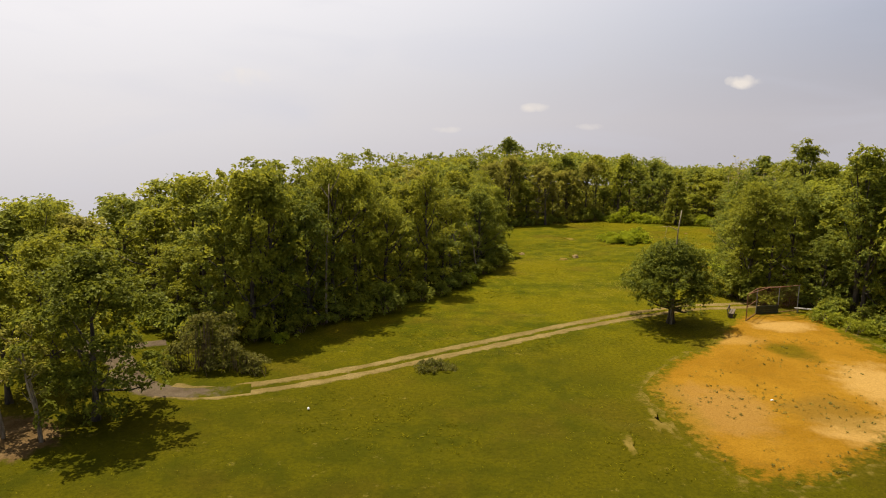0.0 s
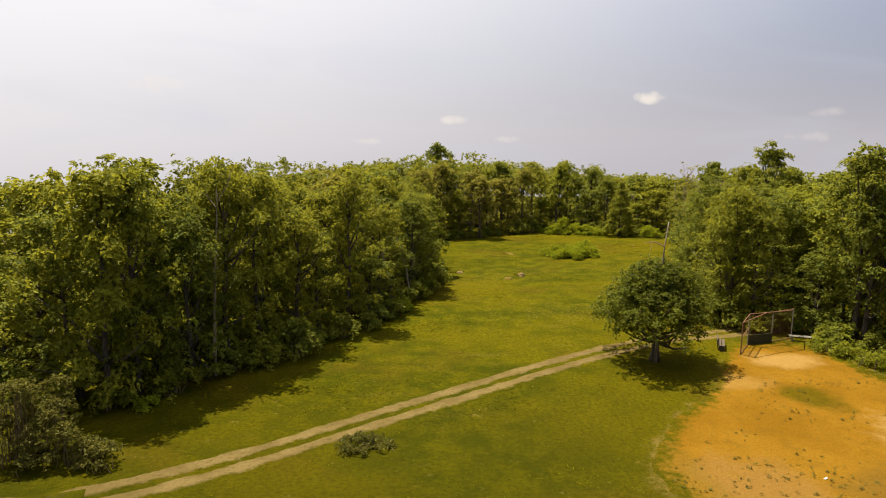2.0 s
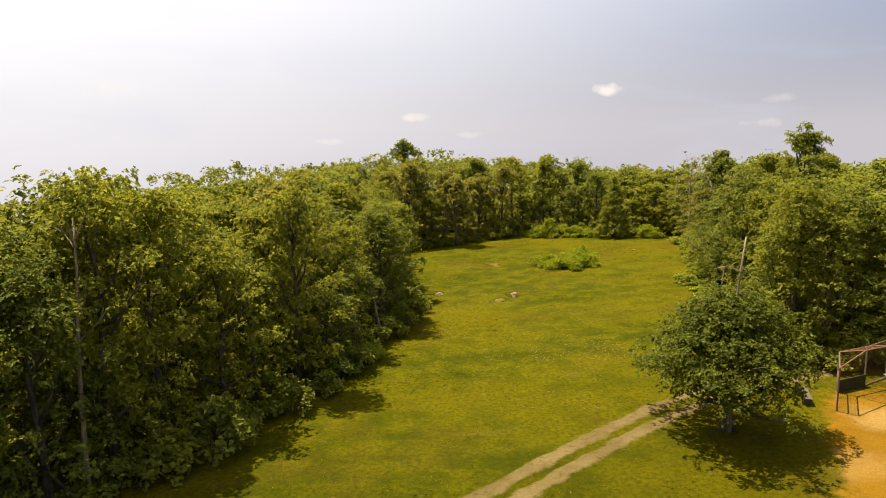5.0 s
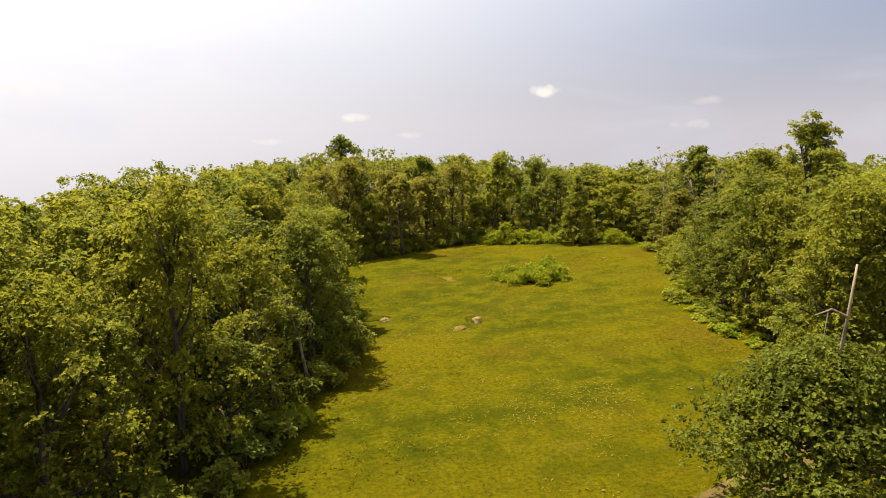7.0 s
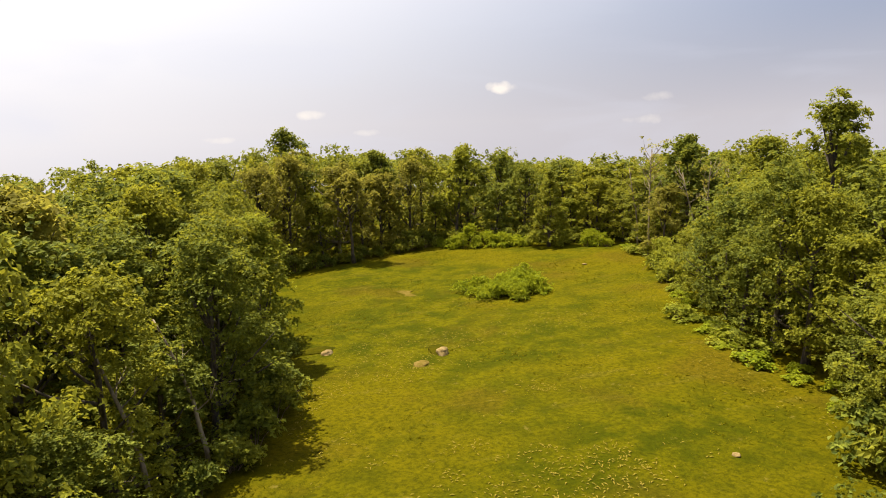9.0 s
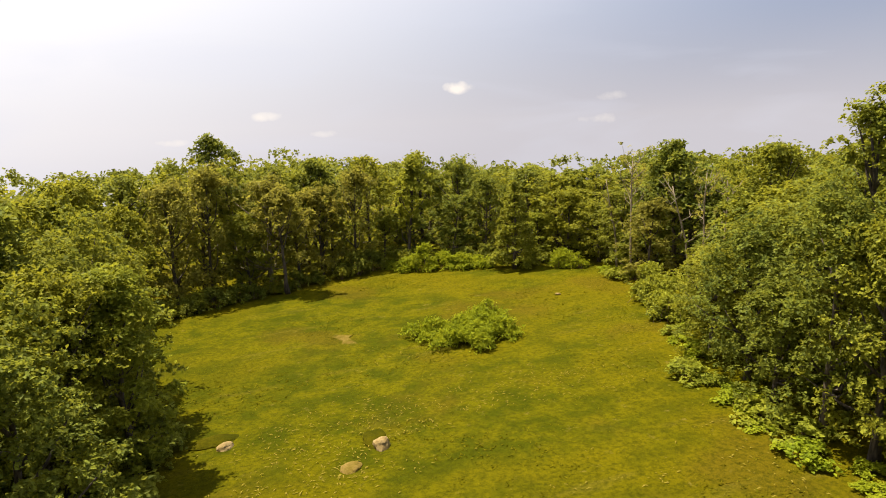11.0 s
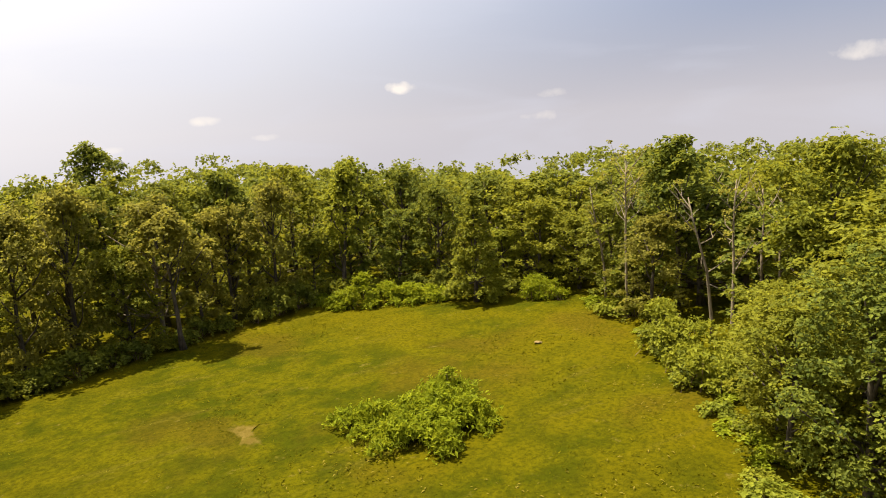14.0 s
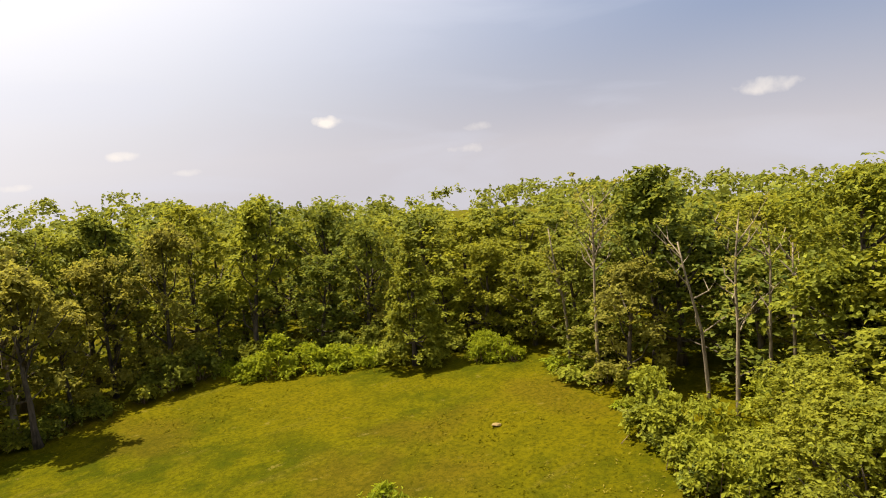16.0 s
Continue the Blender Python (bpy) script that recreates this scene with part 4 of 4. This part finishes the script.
thicket("meadow_thicket", 81, [(28.0, 118.4, 1.2, 1.0), (29.2, 116.6, 1.7, 1.5), (29.8, 114.2, 2.0, 1.3), (31.4, 113.4, 2.2, 1.5), (33.3, 113.9, 1.6, 1.7),
                               (33.2, 116.2, 1.9, 2.3), (31.2, 116.0, 1.8, 1.7), (34.0, 117.4, 1.0, 2.3), (30.4, 115.2, 2.0, 1.3), (32.4, 115.2, 2.2, 1.6)], 12500, 0.33, LEAF_KNOT,
        "lush bright green thicket in the middle of the meadow")
thicket("hedge_thicket", 82, [(36.2, 146.2, 1.7, 1.7), (38.0, 145.0, 1.9, 3.2), (40.0, 143.8, 1.9, 2.0), (41.8, 142.6, 1.8, 1.8), (43.6, 141.6, 1.7, 1.5), (45.0, 140.8, 1.2, 1.1)],
        8200, 0.36, LEAF_KNOT, "long low bright green thicket before the woods", 0.24)
thicket("trunk_thicket", 87, [(48.6, 114.6, 1.7, 2.6), (49.0, 112.4, 1.8, 3.0), (47.2, 111.2, 1.5, 2.0), (49.9, 116.8, 1.8, 3.2), (51.2, 110.4, 1.9, 3.6), (46.4, 109.8, 1.5, 2.0), (47.6, 108.2, 1.8, 2.6), (49.6, 109.0, 1.9, 3.4)], 8200, 0.30, LEAF_BRIGHT,
        "yellow-green thicket beneath bare trunks", 0.3)
thicket("round_thicket", 83, [(51.2, 133.8, 1.5, 2.1), (52.0, 132.6, 1.3, 1.5)], 3000, 0.30, LEAF_KNOT, "rounded yellow-green bush at the meadow's corner", 0.2)
thicket("brush_heap", 84, [(-17.6, 51.2, 1.5, 5.0), (-18.9, 51.4, 1.5, 3.6), (-16.2, 50.8, 1.5, 3.5), (-14.9, 50.4, 1.3, 2.3), (-13.4, 50.3, 1.2, 1.5), (-17.0, 52.8, 1.7, 4.2), (-19.9, 50.6, 1.0, 1.8)], 9000, 0.22, LEAF_BRUSH,
        "brownish tangled brush beside the gravel turnaround", 0.26, 140)
thicket("weed_clump", 85, [(0.2, 51.3, 1.1, 0.7), (1.3, 51.4, 0.8, 0.5)], 1100, 0.20, LEAF_BRUSH, "low dark weedy clump beside the dirt track", 0.22, 30)
thicket("weed_clump", 86, [(38.6, 66.5, 1.2, 1.0), (39.5, 64.6, 1.3, 1.2), (40.2, 62.4, 1.3, 1.4)], 1500, 0.30, LEAF_BRIGHT, "weedy growth beside the infield", 0.24, 30)


# ---- stones and mounds ----
def stone(name, x, y, size, seed, label, mat):
    bm = bmesh.new()
    bmesh.ops.create_icosphere(bm, subdivisions=3, radius=1)
    for v in bm.verts:
        k = 1 + 0.28 * noise.noise(v.co * 1.3 + Vector((seed, 0, 0))) + 0.08 * noise.noise(v.co * 4 + Vector((0, seed, 0)))
        v.co = Vector((v.co.x * size[0], v.co.y * size[1], max(-0.25, v.co.z) * size[2])) * k
    ob = part(name, bm, mat)
    ob.matrix_basis = stand(x, y, seed * 37.0)
    return tagged(ob, label, "stone" if mat is ROCK else "mound")


stone("boulder", 12.2, 104.4, (0.52, 0.36, 0.30), 1, "pale weathered boulder half sunk in the grass", ROCK)
stone("boulder", 19.9, 100.2, (0.56, 0.44, 0.52), 2, "pale pointed boulder on the meadow", ROCK)
stone("boulder", 28.0, 80.3, (0.22, 0.18, 0.14), 3, "small pale stone lying in the grass", ROCK)
stone("boulder", 44.0, 122.9, (0.28, 0.20, 0.10), 4, "small pale stone lying in the grass", ROCK)
stone("earth_mound", 11.7, 105.5, (1.3, 0.8, 0.2), 5, "low grassy mound behind a boulder", GRASS)
stone("earth_mound", 17.9, 98.6, (0.6, 0.5, 0.2), 6, "low brownish earth mound on the meadow", MOUND)
stone("earth_mound", 19.8, 101.2, (1.1, 0.7, 0.2), 7, "low grassy mound behind a boulder", GRASS)
for pts, label in (([(21.4, 123.2), (22.6, 123.9), (23.6, 122.6), (23.0, 121.6), (23.6, 120.4), (22.9, 118.9), (21.9, 119.6), (22.2, 121.6)], "worn straw-coloured patch in the meadow"),
                   ([(15.2, 45.0), (15.8, 44.4), (15.4, 42.6), (16.2, 41.2), (16.0, 40.2), (15.0, 40.6), (14.7, 42.6)], "bare sandy scrape beside the infield"),
                   ([(12.5, 40.5), (13.1, 40.2), (13.0, 38), (12.4, 37.6)], "dry straw patch in the grass")):
    tagged(patch("bare_patch", spline(pts, 6, True), STRAW, 0.02, 0.7, 5, bare=0.52), label, "bare ground", kind="structure")
bm = bmesh.new()
bmesh.ops.create_uvsphere(bm, u_segments=12, v_segments=8, radius=0.14)
ball = part("ball", bm, WHITE)
ball.matrix_basis = stand(-7.6, 43.3, 0, 0.6) @ pose(0, 0, 0.13)
tagged(ball, "small white ball lying in the grass", "ball")
bm = bmesh.new()
box(bm, (0.24, 0.10, 0.05), pose(0, 0, 0.02))
plate = part("pitching_plate", bm, WHITE)
plate.matrix_basis = stand(24.3, 46.0, 30) @ pose(0, 0, 0.05)
tagged(plate, "white pitching plate set in the clay", "plate")

# ---- backstop and benches ----
backstop = tagged(empty("backstop", pose(33.0, 68.5, 0)), "rusty chain-link backstop with an overhanging top", "backstop")
A, B, C, D = Vector((-2.1, -2.6, 0)), Vector((0, 0, 0)), Vector((2.5, 0.6, 0)), Vector((5.0, 1.6, 0))
H = 2.75
posts = [(A, H), (B, H), (C, H), (D, H)]
for p, h in posts:
    v, f = [], []
    tube(v, f, [p + Vector((0, 0, -0.2)), p + Vector((0, 0, h))], [0.05, 0.05], 8)
    mesh_part("post", v, f, RUST if p is A else STEEL, backstop)
over = Vector((0.75, -1.25, 0.45))
tops = [p + Vector((0, 0, h)) for p, h in posts]
for a, b in ((tops[0], tops[1]), (tops[1], tops[2]), (tops[2], tops[3]), (tops[1], tops[1] + over), (tops[2], tops[2] + over), (tops[0], tops[1] + over),
             (tops[1] + over, tops[2] + over), (tops[2] + over, tops[3]), (A + Vector((0, 0, 1.5)), B + Vector((0, 0, 1.5))), (A + Vector((0, 0, 0.1)), B + Vector((0, 0, 0.1))),
             (C + Vector((0, 0, 0.1)), D + Vector((0, 0, 0.1)))):
    v, f = [], []
    tube(v, f, [a, b], [0.04, 0.04], 6)
    mesh_part("rail", v, f, RUST, backstop)


def netting(corners):
    """Woven wire between four corners (bottom a to b, top d to c)."""
    a, b, c, d = corners
    nor = (b - a).cross(d - a).normalized() * 0.004
    w, h = (b - a).length, (d - a).length
    v, f = [], []
    step, thick = 0.16, 0.006

    def at(p, q):
        return a.lerp(b, p / w).lerp(d.lerp(c, p / w), q / h)
    k = -h
    while k < w:
        for lean in (1, -1):
            s0, s1 = max(k, 0.0), min(k + h, w)
            if s1 - s0 > 0.02:
                q0, q1 = s0 - k, s1 - k
                if lean < 0:
                    q0, q1 = h - q0, h - q1
                i = len(v)
                p0, p1 = at(s0, q0), at(s1, q1)
                n = (p1 - p0).cross(nor).normalized() * thick
                v += [p0 - n + nor * lean, p0 + n + nor * lean, p1 + n + nor * lean, p1 - n + nor * lean]
                f.append((i, i + 1, i + 2, i + 3))
        k += step
    mesh_part("chain_link", v, f, RUST, backstop)


netting((A, B, tops[1], tops[0]))
netting((B, C, tops[2], tops[1]))
netting((C, D, tops[3], tops[2]))
netting((tops[1], tops[2], tops[2] + over, tops[1] + over))
for k in range(4):
    bm = bmesh.new()
    mid = (B + C) / 2
    box(bm, ((C - B).length, 0.05, 0.20), pose(mid.x, mid.y - 0.08, 0.14 + 0.215 * k, 0, 0, math.degrees(math.atan2(C.y - B.y, C.x - B.x))))
    part("kick_board", bm, BOARD, backstop)


def bench(x, y, turn, length, mat, label, tilt=0.0, back=True):
    thing = tagged(empty("bench", stand(x, y, turn)), label, "bench")
    for k in (-0.14, 0.14):
        bm = bmesh.new()
        box(bm, (length, 0.24, 0.05), pose(0, k, 0.45, tilt, 0, 0))
        part("seat_plank", bm, mat, thing)
    for k in (-0.38, 0.38):
        bm = bmesh.new()
        box(bm, (0.08, 0.42, 0.55), pose(k * length, 0, 0.17))
        part("leg", bm, mat, thing)
    if not back:
        return
    bm = bmesh.new()
    box(bm, (length, 0.05, 0.24), pose(0, 0.34, 0.80, -10))
    part("backrest", bm, mat, thing)
    for k in (-0.38, 0.38):
        bm = bmesh.new()
        box(bm, (0.07, 0.06, 0.9), pose(k * length, 0.30, 0.45, -8))
        part("back_post", bm, mat, thing)


bench(30.3, 67.9, 62, 2.2, PLANK, "weathered dark wooden bench beside the backstop")
bench(38.6, 69.2, -20, 2.4, plain("peeling_paint", (0.17, 0.16, 0.13), 0.8, 0.0, (0.09, 0.07, 0.05)), "low peeling white bench beside the backstop", back=False)

# ---- weeds on the clay ----
rng = np.random.default_rng(5)
c, r = [], []
while len(c) < 620:
    x, y = rng.uniform(16, 39), 34 + 26 * rng.uniform() ** 1.3
    if inside(INFIELD, x, y) and noise.noise(Vector((x * 0.16, y * 0.16, 9))) + 0.5 * (y < 47) * (x > 20) > 0.12:
        c.append((x, y, ground_z(x, y) + 0.06))
        r.append(rng.uniform(0.04, 0.13))
v, f = clump_leaves(rng, c, r, 3720, 0.075, 0.8, per=6)
weeds = mesh_part("weeds", v, f, LEAF_BRUSH)
tagged(weeds, "scattered dark weeds sprouting on the clay", "weeds", kind="stuff")

# ---- grass ----
rng = np.random.default_rng(17)
n = 46000
gx, gy = rng.uniform(-34, 54, n), rng.uniform(26, 150, n)
keep = []
for i in range(n):
    x, y = gx[i], gy[i]
    thick = noise.noise(Vector((x * 0.35, y * 0.35, 4))) + 0.5 * noise.noise(Vector((x * 1.3, y * 1.3, 8)))
    if thick < -0.15 or not inside(MEADOW, x, y) or inside(INFIELD, x, y):
        continue
    e = edge_distance(ROAD, x, y)
    if 0.3 < e < 1.55:
        continue
    keep.append((x, y, ground_z(x, y) - 0.05))
keep = np.array(keep)
m = len(keep)
blades = 3
base = np.repeat(keep, blades, axis=0) + rng.normal(size=(m * blades, 3)) * np.array([0.10, 0.10, 0])
g = rng.uniform(0, 2 * math.pi, m * blades)
w = rng.uniform(0.03, 0.07, m * blades)
h = rng.uniform(0.04, 0.10, m * blades)
side = np.stack([np.cos(g), np.sin(g), 0 * g], 1)
tip = base + rng.normal(size=base.shape) * np.array([0.09, 0.09, 0]) + np.stack([0 * h, 0 * h, h], 1)
v = np.stack([base - side * w[:, None], base + side * w[:, None], tip], 1).reshape(-1, 3)
f = np.arange(3 * m * blades).reshape(-1, 3)
grass = mesh_part("grass_tufts", v, f, BLADE)
tagged(grass, "short tufts of yellow-green meadow grass", "grass", kind="stuff")

# ---- dry straw and clippings on the meadow ----
rng = np.random.default_rng(23)
pts = []
while len(pts) < 2400:
    x, y = (rng.normal(21, 7), rng.normal(87, 9)) if rng.uniform() < 0.42 else (rng.uniform(2, 50), rng.uniform(70, 116))
    lush = noise.noise(Vector((x * 0.09, y * 0.13, 21))) + 0.6 * noise.noise(Vector((x * 0.5, y * 0.6, 3)))
    if inside(MEADOW, x, y) and lush > 0.02 + 0.4 * rng.uniform():
        pts.append((x, y, ground_z(x, y) + 0.03))
pts = np.array(pts)
v, f = leaves(rng, pts, np.tile([0, 0, 1.0], (len(pts), 1)), 0.21, 0.13, 0.0, 0.10)
straw = mesh_part("straw", v, f, plain("straw", (0.165, 0.130, 0.020), 0.95, 0.0, (0.095, 0.082, 0.008), 0.02))
tagged(straw, "pale dry straw scattered over the meadow", "straw", kind="stuff")
